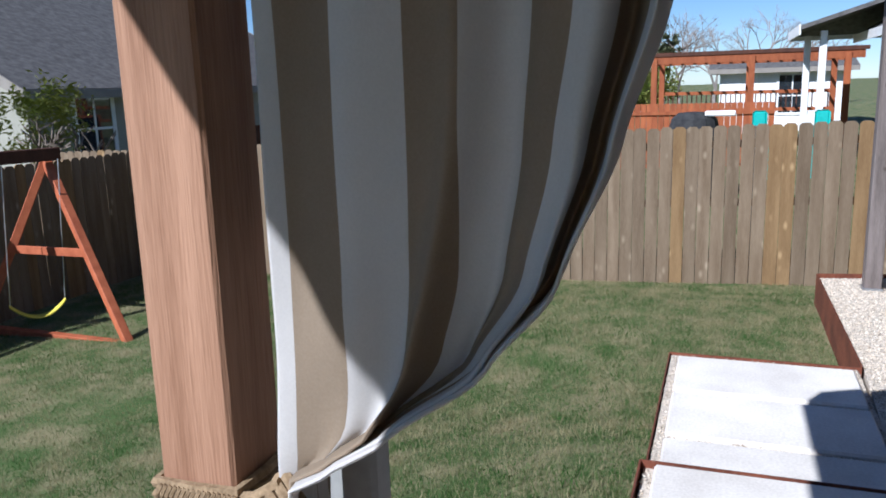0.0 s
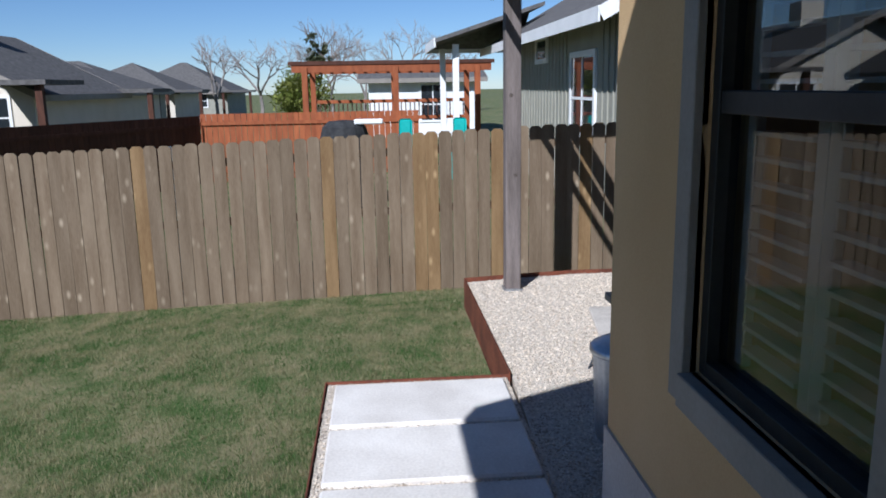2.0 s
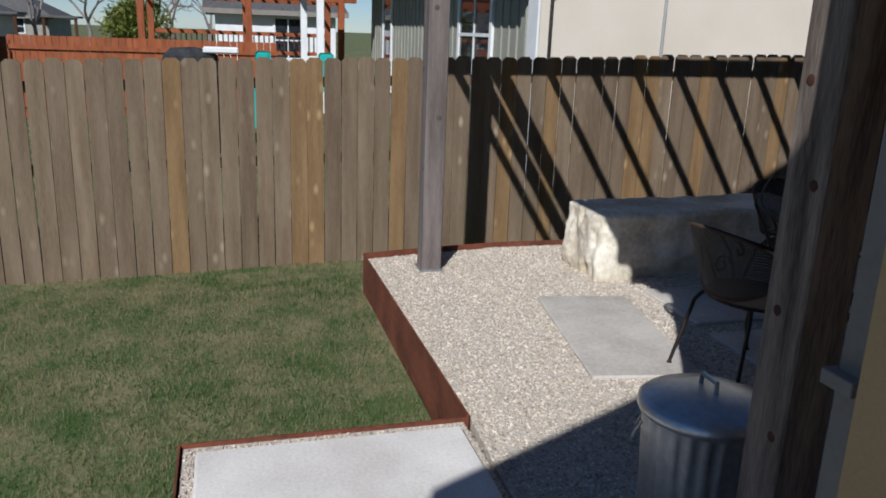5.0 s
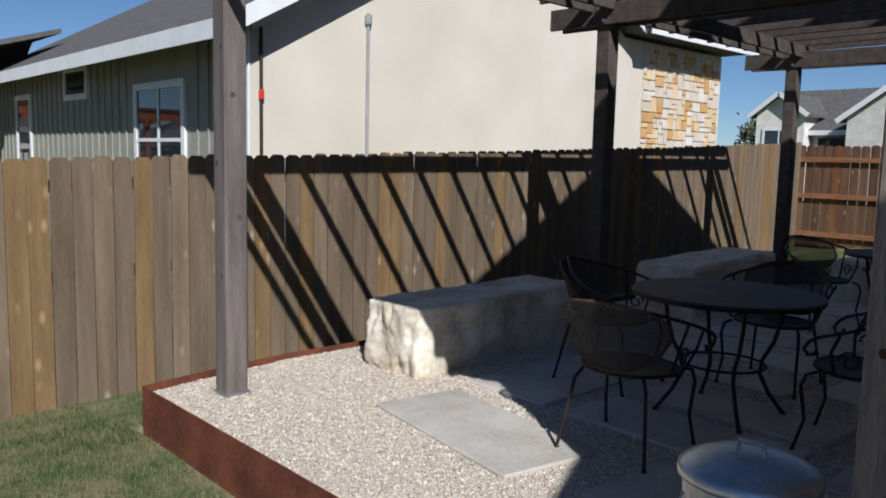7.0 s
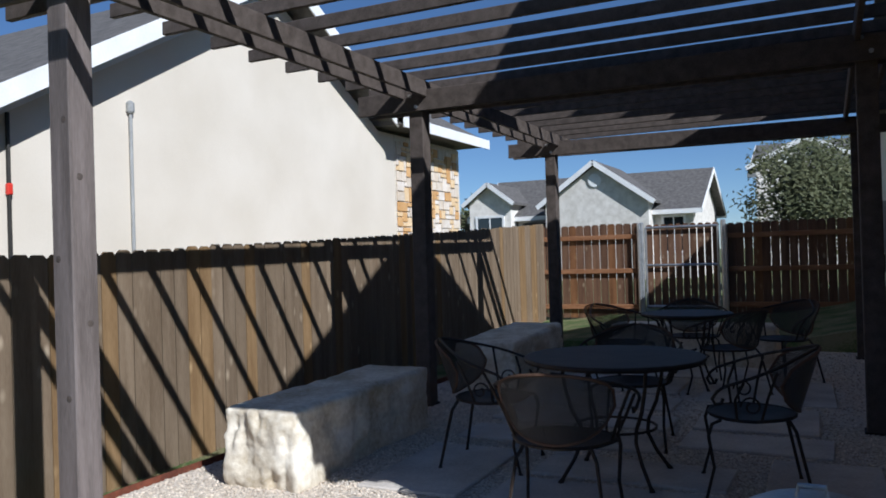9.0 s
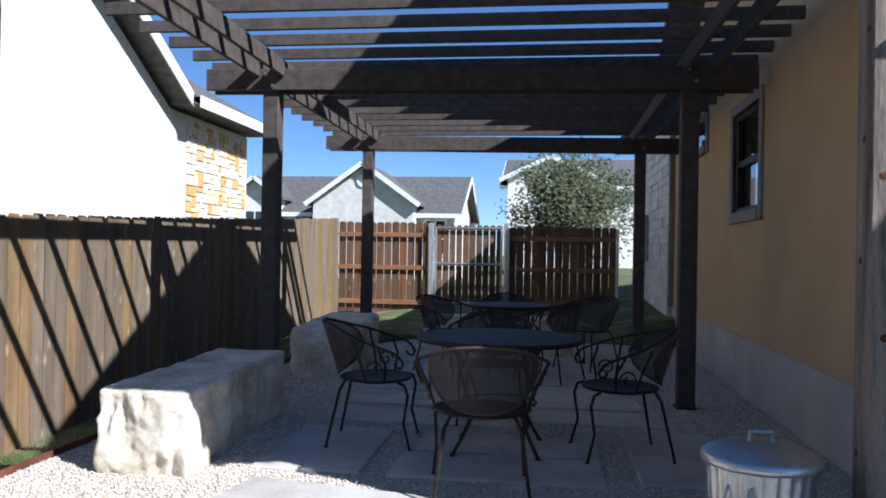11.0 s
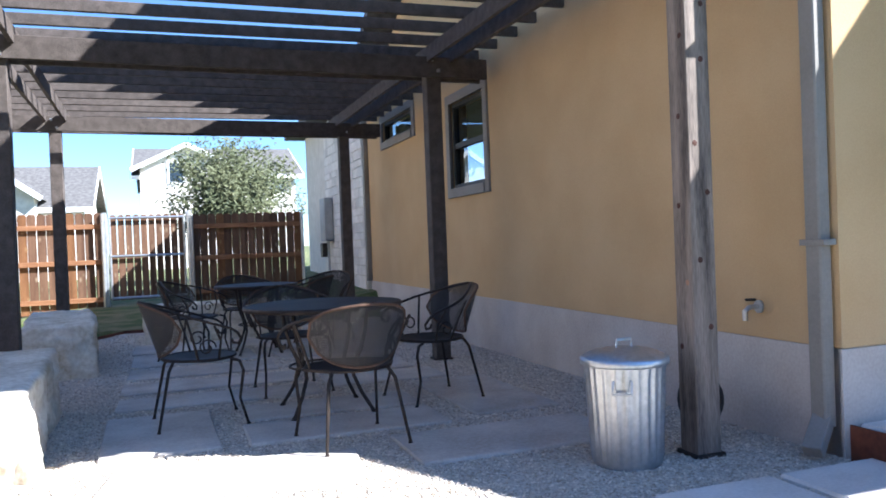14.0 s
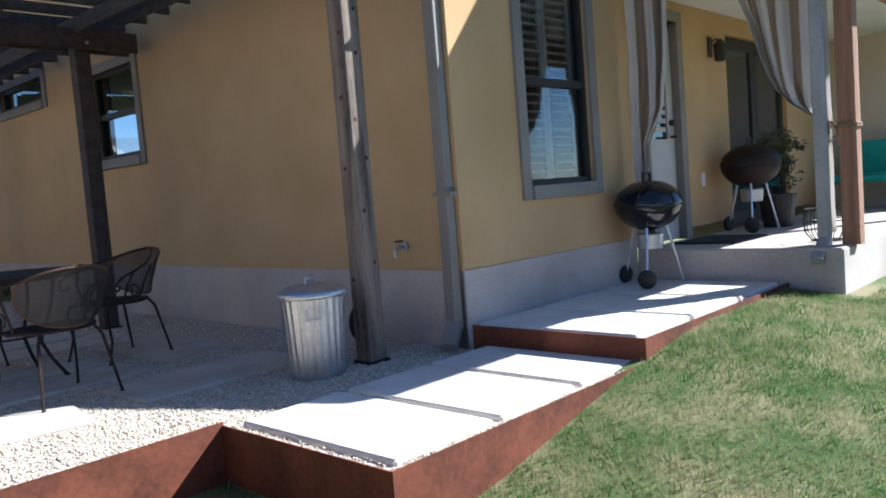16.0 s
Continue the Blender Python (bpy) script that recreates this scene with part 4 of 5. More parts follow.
part("cage", lathe([(0.03, -0.16), (0.055, -0.15), (0.065, 0.0), (0.075, 0.005), (0.02, 0.06)], 6, (0, -0.11, 0.0)), "dark", lamp)
tagged(part("wall_socket", box((3.58, -0.012, 0.88), (3.66, 0.0, 1.01), 0.004), "white"), "white outdoor socket on the wall", "socket")
basket = empty("wire_basket", "round wire planter basket on the porch", "basket", at=(2.78, -1.40, 0.40))
for k in range(14):
    a = 2 * math.pi * k / 14
    part("wire", tube([(q * math.cos(a), q * math.sin(a), z) for q, z in ((0.02, 0.01), (0.12, 0.012), (0.17, 0.08), (0.18, 0.17), (0.165, 0.26))], 0.004, 5), "iron", basket)
for q, z in ((0.18, 0.17), (0.165, 0.26), (0.12, 0.012)):
    part("hoop", tube([(q * math.cos(a), q * math.sin(a), z) for a in [i * math.pi / 12 for i in range(24)]], 0.005, 5, True), "iron", basket)


def leaf_cloud(bm, centre, radius, count, size, rng, squash=1.0):
    """Many small bent leaves in uneven clumps."""
    clumps = []
    for _ in range(max(6, count // 45)):
        v = Vector((rng.gauss(0, 1), rng.gauss(0, 1), rng.gauss(0, 1))).normalized() * radius * rng.uniform(0.25, 1.0)
        clumps.append((Vector(centre) + Vector((v.x, v.y, v.z * squash)), radius * rng.uniform(0.14, 0.34)))
    for _ in range(count):
        c, r = rng.choice(clumps)
        p = c + Vector((rng.gauss(0, 0.55), rng.gauss(0, 0.55), rng.gauss(0, 0.5))) * r
        d = Vector((rng.uniform(-1, 1), rng.uniform(-1, 1), rng.uniform(-0.7, 0.7))).normalized() * size * rng.uniform(0.6, 1.3)
        s = d.orthogonal().normalized() * size * 0.36
        v = [bm.verts.new(p - d), bm.verts.new(p + s), bm.verts.new(p + d), bm.verts.new(p - s)]
        bm.faces.new(v)


plant = empty("potted_plant", "leafy green plant in a dark pot on the porch", "plant", at=(4.42, -0.42, 0.40))
part("pot", lathe([(0.13, 0), (0.14, 0.01), (0.18, 0.30), (0.19, 0.30), (0.19, 0.33)], 20), "dark", plant)
bm = bmesh.new()
leaf_cloud(bm, (0, 0, 0.72), 0.34, 900, 0.035, random.Random(5), 1.3)
part("foliage", bm, "leaf", plant)
bench = empty("porch_bench", "teal cushioned bench against the porch end", "bench", at=(6.9, -0.9, 0.40))
part("seat", box((-0.3, -0.7, 0.34), (0.3, 0.7, 0.44), 0.03), "teal", bench)
part("backrest", box((0.3, -0.7, 0.34), (0.42, 0.7, 0.85), 0.03), "teal", bench)
for sx in (-0.26, 0.34):
    for sy in (-0.64, 0.64):
        part("leg", box((sx - 0.03, sy - 0.03, 0), (sx + 0.03, sy + 0.03, 0.34), 0.004), "dark", bench)

# ---- swing set on the lawn ----
sw = empty("swing_set", "red-stained timber swing set with a yellow seat", "swing set", at=(0.65, 0.25, 0))
gz = -0.72
APEX = (-3.95, -8.35, 1.18)
for foot in ((-3.35, -9.0, gz), (-3.35, -6.9, gz)):
    part("leg", beam(APEX, foot, 0.09, 0.09, 0.006), "play", sw)
part("cross_rail", beam((-3.66, -8.64, 0.2), (-3.66, -7.64, 0.2), 0.04, 0.09, 0.004), "play", sw)
part("ground_rail", beam((-3.36, -8.95, gz + 0.06), (-3.36, -6.0, gz + 0.02), 0.09, 0.09, 0.004), "play", sw)
part("top_beam", beam((-4.0, -8.2, 1.24), (-1.2, -9.2, 1.24), 0.09, 0.14, 0.006), "cedar_dark", sw)
for foot in ((-1.5, -9.6, gz), (-0.9, -8.0, gz)):
    part("leg", beam((-1.2, -9.1, 1.2), foot, 0.09, 0.09, 0.006), "play", sw)
seat = bmesh.new()
rowsv = []
for i in range(13):
    t = -1 + 2 * i / 12
    p = Vector((-3.50, -8.25, -0.50 + 0.16 * t * t)) + Vector((0.75, -0.66, 0)).normalized() * 0.28 * t
    rowsv.append([seat.verts.new(p + Vector((0.66, 0.75, 0)).normalized() * w + Vector((0, 0, h))) for w, h in ((-0.07, 0), (0.07, 0), (0.07, -0.012), (-0.07, -0.012))])
for A, B in zip(rowsv, rowsv[1:]):
    for k in range(4):
        seat.faces.new((A[k], A[(k + 1) % 4], B[(k + 1) % 4], B[k]))
part("seat", seat, "yellow", sw, "curved yellow plastic seat")
for s in (-1, 1):
    p = Vector((-3.50, -8.25, -0.34)) + Vector((0.75, -0.66, 0)).normalized() * 0.27 * s
    part("chain", tube([p, (p.x - 0.1, p.y + 0.05, 1.2)], 0.006, 5), "galv", sw)

# ---- stone facing on walls ----


def stone_facing(parent, x, y0, y1, z0, z1, mat, seed, depth=0.03):
    """Coursed stones of uneven length, each a piece of its own, on a wall that faces -x or +x."""
    rng = random.Random(seed)
    z = z0
    sgn = 1 if depth > 0 else -1
    while z < z1 - 0.08:
        h = min(rng.choice((0.12, 0.16, 0.22)), z1 - z)
        y = y0
        while y < y1 - 0.02:
            w = min(rng.uniform(0.18, 0.46), y1 - y)
            if y1 - y - w < 0.12:
                w = y1 - y
            d = depth * rng.uniform(0.6, 1.1)
            part("stone", box((min(x, x + d), y + 0.006, z + 0.006), (max(x, x + d), y + w - 0.006, z + h - 0.006), 0.006), mat, parent)
            y += w
        z += h


def rubble_facing(parent, x, y0, y1, z0, z1, mat, seed):
    """Squared rubble: blocks one to three units high and wide, fitted together on a wall that faces +x."""
    rng = random.Random(seed)
    unit = 0.098
    nc, nr = int((y1 - y0) / unit), int((z1 - z0) / unit)
    free = [[True] * nr for _ in range(nc)]
    for r in range(nr):
        for c in range(nc):
            if not free[c][r]:
                continue
            w, h = rng.choice(((1, 1), (2, 1), (3, 1), (2, 2), (3, 2), (2, 2), (4, 2), (2, 3), (1, 2)))
            w, h = min(w, nc - c), min(h, nr - r)
            while not all(free[c + i][r] for i in range(w)):
                w -= 1
            while not all(free[c + i][r + j] for i in range(w) for j in range(h)):
                h -= 1
            for i in range(w):
                for j in range(h):
                    free[c + i][r + j] = False
            g, d = rng.uniform(0.006, 0.012), rng.uniform(0.018, 0.034)
            part("stone", box((x, y0 + c * unit + g, z0 + r * unit + g), (x + d, y0 + (c + w) * unit - g, z0 + (r + h) * unit - g), 0.007), mat, parent)


stone_facing(stone_wall, -0.06, 9.08, 12.1, 0.0, 3.4, "wstone", 3, -0.025)
meter = empty("electric_meter", "grey electric meter box on the stone wall", "meter box", at=(-0.09, 11.6, 0))
part("cabinet", box((-0.16, -0.22, 1.15), (0.0, 0.22, 1.95), 0.012), "grey", meter)
part("conduit", tube([(-0.06, 0, 1.15), (-0.06, 0, 0.0)], 0.025, 8), "grey", meter)
part("disconnect", box((-0.12, 0.3, 0.85), (0.0, 0.52, 1.12), 0.008), "dark", meter)

# ---- neighbour's house beyond the fence ----
nb = empty("neighbour_house", "cream stucco bungalow with grey siding and white trim", "house")
NX, NY = -8.35, 2.72
part("gable_wall", prism([(NY, -0.6), (NY, 2.95), (7.05, 5.42), (10.15, 3.65), (13.55, 3.65), (13.55, -0.6)], "x", NX - 0.25, NX), "nstucco", nb, "cream stucco gable wall")
nst = part("stone_wall", box((NX - 0.2, 10.72, -0.5), (NX + 0.01, 13.57, 3.62)), "mortar", nb, "ochre and white stone facing")
rubble_facing(nst, NX + 0.012, 10.74, 13.55, 1.0, 3.6, "ostone", 8)
part("rear_wall", box((-20.0, NY, -0.6), (NX - 0.26, NY + 0.2, 3.0)), "siding", nb, "grey-green board siding")
x = NX - 0.45
while x > -19.8:
    if not (-12.1 < x < -9.9) and not (-18.3 < x < -17.3):
        part("batten", box((x, NY - 0.022, -0.3), (x + 0.045, NY - 0.002, 2.95)), "siding", nb)
    x -= 0.31
part("corner_board", box((NX - 0.32, NY - 0.035, -0.5), (NX + 0.03, NY - 0.004, 3.0), 0.004), "white", nb, "white corner board")


def plain_window(parent, axis, at, u0, u1, z0, z1, out, mull=True):
    """A white window: frame, bars and dark panes, proud of a wall by out."""
    def b(n, ua, ub, za, zb, d0, d1, mat, p):
        a, c = sorted((at + d0 * out, at + d1 * out))
        lo, hi = ((a, ua, za), (c, ub, zb)) if axis == "x" else ((ua, a, za), (ub, c, zb))
        return part(n, box(lo, hi), mat, p)
    w = b("window", u0, u1, z0, z1, 0.2, 0.8, "glass", parent)
    t = 0.1
    for ua, ub, za, zb in ((u0 - t, u0, z0 - t, z1 + t), (u1, u1 + t, z0 - t, z1 + t), (u0, u1, z1, z1 + t), (u0, u1, z0 - t, z0)):
        b("frame", ua, ub, za, zb, 0.1, 1.6, "white", w)
    if mull:
        um, zm = (u0 + u1) / 2, z0 + (z1 - z0) * 0.45
        b("bar", um - 0.025, um + 0.025, z0, z1, 0.85, 1.3, "white", w)
        b("bar", u0, u1, zm - 0.025, zm + 0.025, 0.85, 1.35, "white", w)
    return w


plain_window(nb, "y", NY, -11.7, -10.15, 1.0, 2.3, -0.03)
plain_window(nb, "y", NY, -15.0, -13.95, 2.38, 2.76, -0.03, False)
plain_window(nb, "y", NY, -18.2, -17.3, 0.3, 2.4, -0.03, False)


def slab_roof(parent, pts, thick=0.12, mat="shingle", name="roof"):
    """A sloped roof sheet through four corners, thick downwards."""
    bm = bmesh.new()
    A = [bm.verts.new(p) for p in pts]
    B = [bm.verts.new((p[0], p[1], p[2] - thick)) for p in pts]
    bm.faces.new(A), bm.faces.new(B[::-1])
    for i in range(len(pts)):
        j = (i + 1) % len(pts)
        bm.faces.new((A[i], A[j], B[j], B[i]))
    return part(name, bm, mat, parent)


RX = NX + 0.42
slab_roof(nb, [(-20.5, 2.15, 2.86), (RX, 2.15, 2.86), (RX, 7.05, 5.62), (-20.5, 7.05, 5.62)])
slab_roof(nb, [(-20.5, 7.05, 5.62), (RX, 7.05, 5.62), (RX, 10.2, 3.86), (-20.5, 10.2, 3.86)])
slab_roof(nb, [(-20.5, 10.1, 3.84), (RX + 0.15, 10.1, 3.84), (RX + 0.15, 14.0, 3.84), (-20.5, 14.0, 3.84)])
slab_roof(nb, [(RX + 0.15, 10.1, 3.83), (RX + 0.15, 14.0, 3.83), (-12, 14.0, 6.2), (-12, 10.1, 6.2)])
part("fascia", box((-20.5, 2.12, 2.66), (RX, 2.15, 2.87)), "white", nb)
part("fascia", beam((RX + 0.012, 2.15, 2.76), (RX + 0.012, 7.05, 5.52), 0.024, 0.20, 0), "white", nb)
part("fascia", beam((RX + 0.012, 7.05, 5.52), (RX + 0.012, 10.2, 3.76), 0.024, 0.20, 0), "white", nb)
part("fascia", box((RX + 0.15, 10.1, 3.66), (RX + 0.175, 14.0, 3.86)), "white", nb)
part("frieze", beam((NX + 0.012, 2.72, 2.92), (NX + 0.012, 7.05, 5.35), 0.024, 0.16, 0), "white", nb)
for y, z1, mat in ((4.42, 3.15, "grey"), (2.86, 2.9, "dark")):
    part("conduit", tube([(NX + 0.03, y, 0.4), (NX + 0.03, y, z1)], 0.022, 8), mat, nb)
part("clip", box((NX + 0.01, 2.83, 2.06), (NX + 0.06, 2.89, 2.18), 0.01), "red", nb, "red clip")
part("conduit_cap", lathe([(0.04, 0), (0.05, 0.02), (0.05, 0.12), (0.02, 0.15)], 10, (NX + 0.03, 4.42, 3.12)), "grey", nb)
# porch of that house
slab_roof(nb, [(-21.2, 0.6, 3.02), (-17.5, 0.6, 3.02), (-17.5, 3.4, 3.9), (-19.6, 3.4, 3.9)], 0.1, name="porch_roof")
slab_roof(nb, [(-21.2, 0.6, 3.02), (-19.6, 3.4, 3.9), (-21.2, 3.4, 3.02)], 0.1, name="porch_roof")
part("porch_fascia", box((-21.22, 0.57, 2.80), (-17.5, 0.61, 3.04)), "white", nb)
part("porch_fascia", box((-21.24, 0.61, 2.80), (-21.20, 3.4, 3.04)), "white", nb)
for x, y in ((-20.6, 1.03), (-18.1, 1.17)):
    part("porch_post", box((x - 0.08, y - 0.08, -0.5), (x + 0.08, y + 0.08, 2.9), 0.005), "white", nb)

# ---- cedar pergola, fences and clutter in the next yards ----
cp = empty("cedar_pergola", "orange cedar pergola in the neighbouring yard", "pergola")
for x in (-23.0, -26.2):
    for y in (-3.2, -0.3, 2.35):
        part("post", box((x - 0.09, y - 0.09, -0.8), (x + 0.09, y + 0.09, 2.5), 0.005), "cedar", cp)
    part("beam", beam((x, -3.6, 2.45), (x, 2.8, 2.45), 0.1, 0.24), "cedar", cp)
for i in range(16):
    y = -3.4 + i * 0.40
    part("rafter", beam((-22.96, y, 2.52), (-26.24, y, 2.52), 0.045, 0.12), "cedar", cp)
for x in (-22.94, -26.26):
    part("fascia", beam((x, -3.7, 2.62), (x, 2.9, 2.62), 0.05, 0.12), "cedar_dark", cp)
for z in (0.75, 1.35):
    part("rail", beam((-26.2, -3.2, z), (-26.2, 2.35, z), 0.05, 0.12), "cedar", cp)
for i in range(34):
    part("baluster", box((-26.22, -3.15 + i * 0.162, 0.7), (-26.18, -3.11 + i * 0.162, 1.35)), "cedar_dark", cp)


def plain_fence(name, a, b_, z0, z1, mat, label):
    f = empty(name, label, "fence", kind="structure")
    a, b_ = Vector(a), Vector(b_)
    n = int((b_ - a).length / 0.15)
    me = bpy.data.meshes.new("board")
    bm = box((0, -0.01, 0), (0.142, 0.01, z1 - z0))
    bm.to_mesh(me)
    bm.free()
    me.materials.append(M[mat])
    ang = math.atan2((b_ - a).y, (b_ - a).x)
    for i in range(n):
        p = a + (b_ - a) * (i / n)
        ob = new("board", me)
        ob.location = (p.x, p.y, z0)
        ob.rotation_euler = (0, 0, ang)
        ob.parent = f
    for z in (z0 + 0.5, z1 - 0.25):
        part("rail", beam((a.x + 0.04, a.y, z), (b_.x + 0.04, b_.y, z), 0.04, 0.09, 0), mat, f)


plain_fence("fence_cedar", (-18.6, -5.6), (-18.6, 0.2), -0.8, 1.22, "cedar", "orange cedar fence of the next yard")
# This run faces away from the sun; cedar_dark puts that shade into its colour.
plain_fence("fence_shaded", (-18.5, -5.6), (-9.8, -10.4), -0.8, 1.18, "cedar_dark", "cedar fence of the next yard, shade put into its colour")
cover = empty("covered_grill", "large grill under a black cover", "grill", at=(-12.6, -1.55, -0.45))
part("cover", lathe([(0.5, 0.0), (0.52, 0.05), (0.5, 1.25), (0.42, 1.55), (0.30, 1.66), (0.05, 1.68)], 12), "mat", cover)
part("lid_panel", box((0.1, 0.2, 1.60), (0.3, 0.75, 1.70), 0.02), "white", cover)
for x, y in ((-15.8, -0.25), (-15.8, 1.05)):
    t = empty("plastic_chair", "teal plastic chair behind the fence", "chair", "teal chairs", at=(x, y, -0.6))
    part("seat", box((-0.22, -0.22, 0.92), (0.16, 0.16, 0.96), 0.015), "teal", t)
    part("backrest", box((-0.26, -0.16, 0.96), (-0.22, 0.16, 1.70), 0.05), "teal", t)
    for sx in (-0.2, 0.2):
        for sy in (-0.2, 0.2):
            part("leg", box((sx - 0.02, sy - 0.02, 0), (sx + 0.02, sy + 0.02, 0.92)), "teal", t)


def house(name, label, x0, x1, y0, y1, base, eave, ridge, along, wall, over=0.45, windows=(), group="far houses"):
    """A gabled house: walls with gables, two roof sheets, white fascias and windows."""
    h = empty(name, label, "house", group)
    edge = "white" if wall == "wstone" else "trim"
    if along == "x":
        m = (y0 + y1) / 2
        part("wall", prism([(y0, base), (y0, eave), (m, ridge - 0.15), (y1, eave), (y1, base)], "x", x0, x1), wall, h)
        for s, e in ((y0 - over, 0), (y1 + over, 1)):
            ez = eave - over * (ridge - eave) / (m - y0)
            slab_roof(h, [(x0 - over, s, ez + 0.12), (x1 + over, s, ez + 0.12), (x1 + over, m, ridge + 0.12), (x0 - over, m, ridge + 0.12)])
            part("fascia", box((x0 - over, s - 0.02, ez - 0.08), (x1 + over, s + 0.02, ez + 0.11)), edge, h)
            for xx in (x0 - over, x1 + over):
                part("fascia", beam((xx, s, ez + 0.02), (xx, m, ridge + 0.02), 0.03, 0.2, 0), edge, h)
    else:
        m = (x0 + x1) / 2
        part("wall", prism([(x0, base), (x0, eave), (m, ridge - 0.15), (x1, eave), (x1, base)], "y", y0, y1), wall, h)
        for s in (x0 - over, x1 + over):
            ez = eave - over * (ridge - eave) / (m - x0)
            slab_roof(h, [(s, y0 - over, ez + 0.12), (s, y1 + over, ez + 0.12), (m, y1 + over, ridge + 0.12), (m, y0 - over, ridge + 0.12)])
            part("fascia", box((s - 0.02, y0 - over, ez - 0.08), (s + 0.02, y1 + over, ez + 0.11)), edge, h)
            for yy in (y0 - over, y1 + over):
                part("fascia", beam((s, yy, ez + 0.02), (m, yy, ridge + 0.02), 0.03, 0.2, 0), edge, h)
    for axis, at, u0, u1, z0, z1, out in windows:
        plain_window(h, axis, at, u0, u1, z0, z1, out)
    return h


hA = house("bungalow", "tan bungalow with grey shingle roof and a chimney", -31, -23, -19.5, -11.6, -1.0, 1.9, 3.95, "x", "nstucco", windows=(("x", -23, -13.6, -12.4, 0.6, 1.7, 0.03),))
part("chimney", box((-27.6, -15.9, 3.0), (-26.7, -15.0, 4.75), 0.02), "nstucco", hA, "tan chimney")
part("porch_roof", beam((-22.0, -12.5, 2.15), (-22.0, -10.2, 2.15), 3.0, 0.14, 0), "shingle", hA)
for y in (-12.2, -10.6):
    part("porch_post", box((-20.9, y, -0.8), (-20.7, y + 0.2, 2.1)), "cedar_dark", hA)


def hip_house(label, x0, x1, y0, y1, base, eave, ridge, wall, over=0.5):
    """A bungalow under a hipped shingle roof, its ridge along y, with fascias, windows and a low rear porch."""
    h = empty("bungalow", label, "house", "far houses")
    part("wall", box((x0, y0, base), (x1, y1, eave)), wall, h)
    a0, a1, b0, b1, m = x0 - over, x1 + over, y0 - over, y1 + over, (x0 + x1) / 2
    run = (a1 - a0) / 2 * 0.92
    p, q = (m, b0 + run, ridge), (m, b1 - run, ridge)
    slab_roof(h, [(a1, b0, eave), (a1, b1, eave), q, p], 0.1)
    slab_roof(h, [(a0, b0, eave), p, q, (a0, b1, eave)], 0.1)
    slab_roof(h, [(a0, b1, eave), q, (a1, b1, eave)], 0.1)
    slab_roof(h, [(a0, b0, eave), (a1, b0, eave), p], 0.1)
    part("fascia", box((a1, b0, eave - 0.2), (a1 + 0.03, b1, eave + 0.01)), "trim", h)
    part("fascia", box((a0, b1, eave - 0.2), (a1, b1 + 0.03, eave + 0.01)), "trim", h)
    plain_window(h, "x", x1, y1 - 3.0, y1 - 1.8, 0.4, 1.5, 0.03)
    part("porch_roof", beam((x1 + 1.2, y1 - 0.6, eave + 0.02), (x1 + 1.2, y1 + 2.6, eave + 0.02), 2.6, 0.16, 0), "shingle", h)
    for y in (y1, y1 + 2.3):
        part("porch_post", box((x1 + 2.2, y, base), (x1 + 2.4, y + 0.2, eave)), "cedar_dark", h)
    return h


hip_house("tan bungalow with a grey hipped roof", -41, -33, -22.5, -12.6, -1.0, 1.85, 3.45, "nstucco")
hip_house("brown bungalow with a grey hipped roof", -53, -44.5, -24.0, -15.4, -1.0, 1.85, 3.75, "siding")
hip_house("distant bungalow with a brown hipped roof", -66, -57, -24.0, -15.8, -1.0, 1.8, 4.05, "nstucco")
hip_house("far bungalow with a grey hipped roof", -80, -70, -24.0, -14.4, -1.0, 1.7, 4.45, "siding")
house("shed_house", "white rendered house behind the cedar pergola", -38, -32, -1.3, 3.4, -1.0, 2.2, 2.9, "y", "white", windows=(("x", -32, 1.0, 2.0, 0.4, 1.9, 0.03),))
house("grey_house", "grey sided house with wide shingle roof beyond the fence", -20, -8.2, -22.5, -13.6, -1.0, 2.15, 4.6, "x", "siding", windows=(("y", -13.6, -10.4, -9.4, 0.6, 1.9, 0.03),))
# white stone house across the street
hN = house("stone_house", "white limestone house with grey gabled roof", -15.6, -6.0, 31.0, 38.0, -0.5, 3.0, 4.75, "x", "wstone", 0.4)
part("gable", prism([(-12.0, -0.5), (-12.0, 3.35), (-9.8, 4.85), (-7.6, 3.35), (-7.6, -0.5)], "y", 30.0, 34.5), "wstone", hN)
for s in (-12.3, -7.3):
    slab_roof(hN, [(s, 29.7, 3.30), (s, 34.6, 3.30), (-9.8, 34.6, 5.08), (-9.8, 29.7, 5.08)])
    part("fascia", beam((s, 29.7, 3.2), (-9.8, 29.7, 4.98), 0.03, 0.2, 0), "white", hN)
part("gable", prism([(-15.7, -0.5), (-15.7, 3.6), (-14.7, 4.3), (-13.7, 3.6), (-13.7, -0.5)], "y", 30.2, 33.5), "wstone", hN)
for s in (-15.95, -13.45):
    slab_roof(hN, [(s, 29.9, 3.55), (s, 33.6, 3.55), (-14.7, 33.6, 4.48), (-14.7, 29.9, 4.48)])
    part("fascia", beam((s, 29.9, 3.47), (-14.7, 29.9, 4.4), 0.03, 0.18, 0), "white", hN)
part("louvre", lathe([(0.28, 0), (0.28, 0.04)], 18), "white", hN).matrix_basis = pose(-9.8, 29.98, 4.25, 90, 0, 0)
part("entry", box((-13.2, 30.4, -0.4), (-12.1, 31.0, 2.6)), "dark", hN)
plain_window(hN, "y", 30.2, -15.3, -14.1, 1.2, 2.9, -0.03)
plain_window(hN, "y", 31.0, -7.2, -6.4, 1.2, 2.6, -0.03)
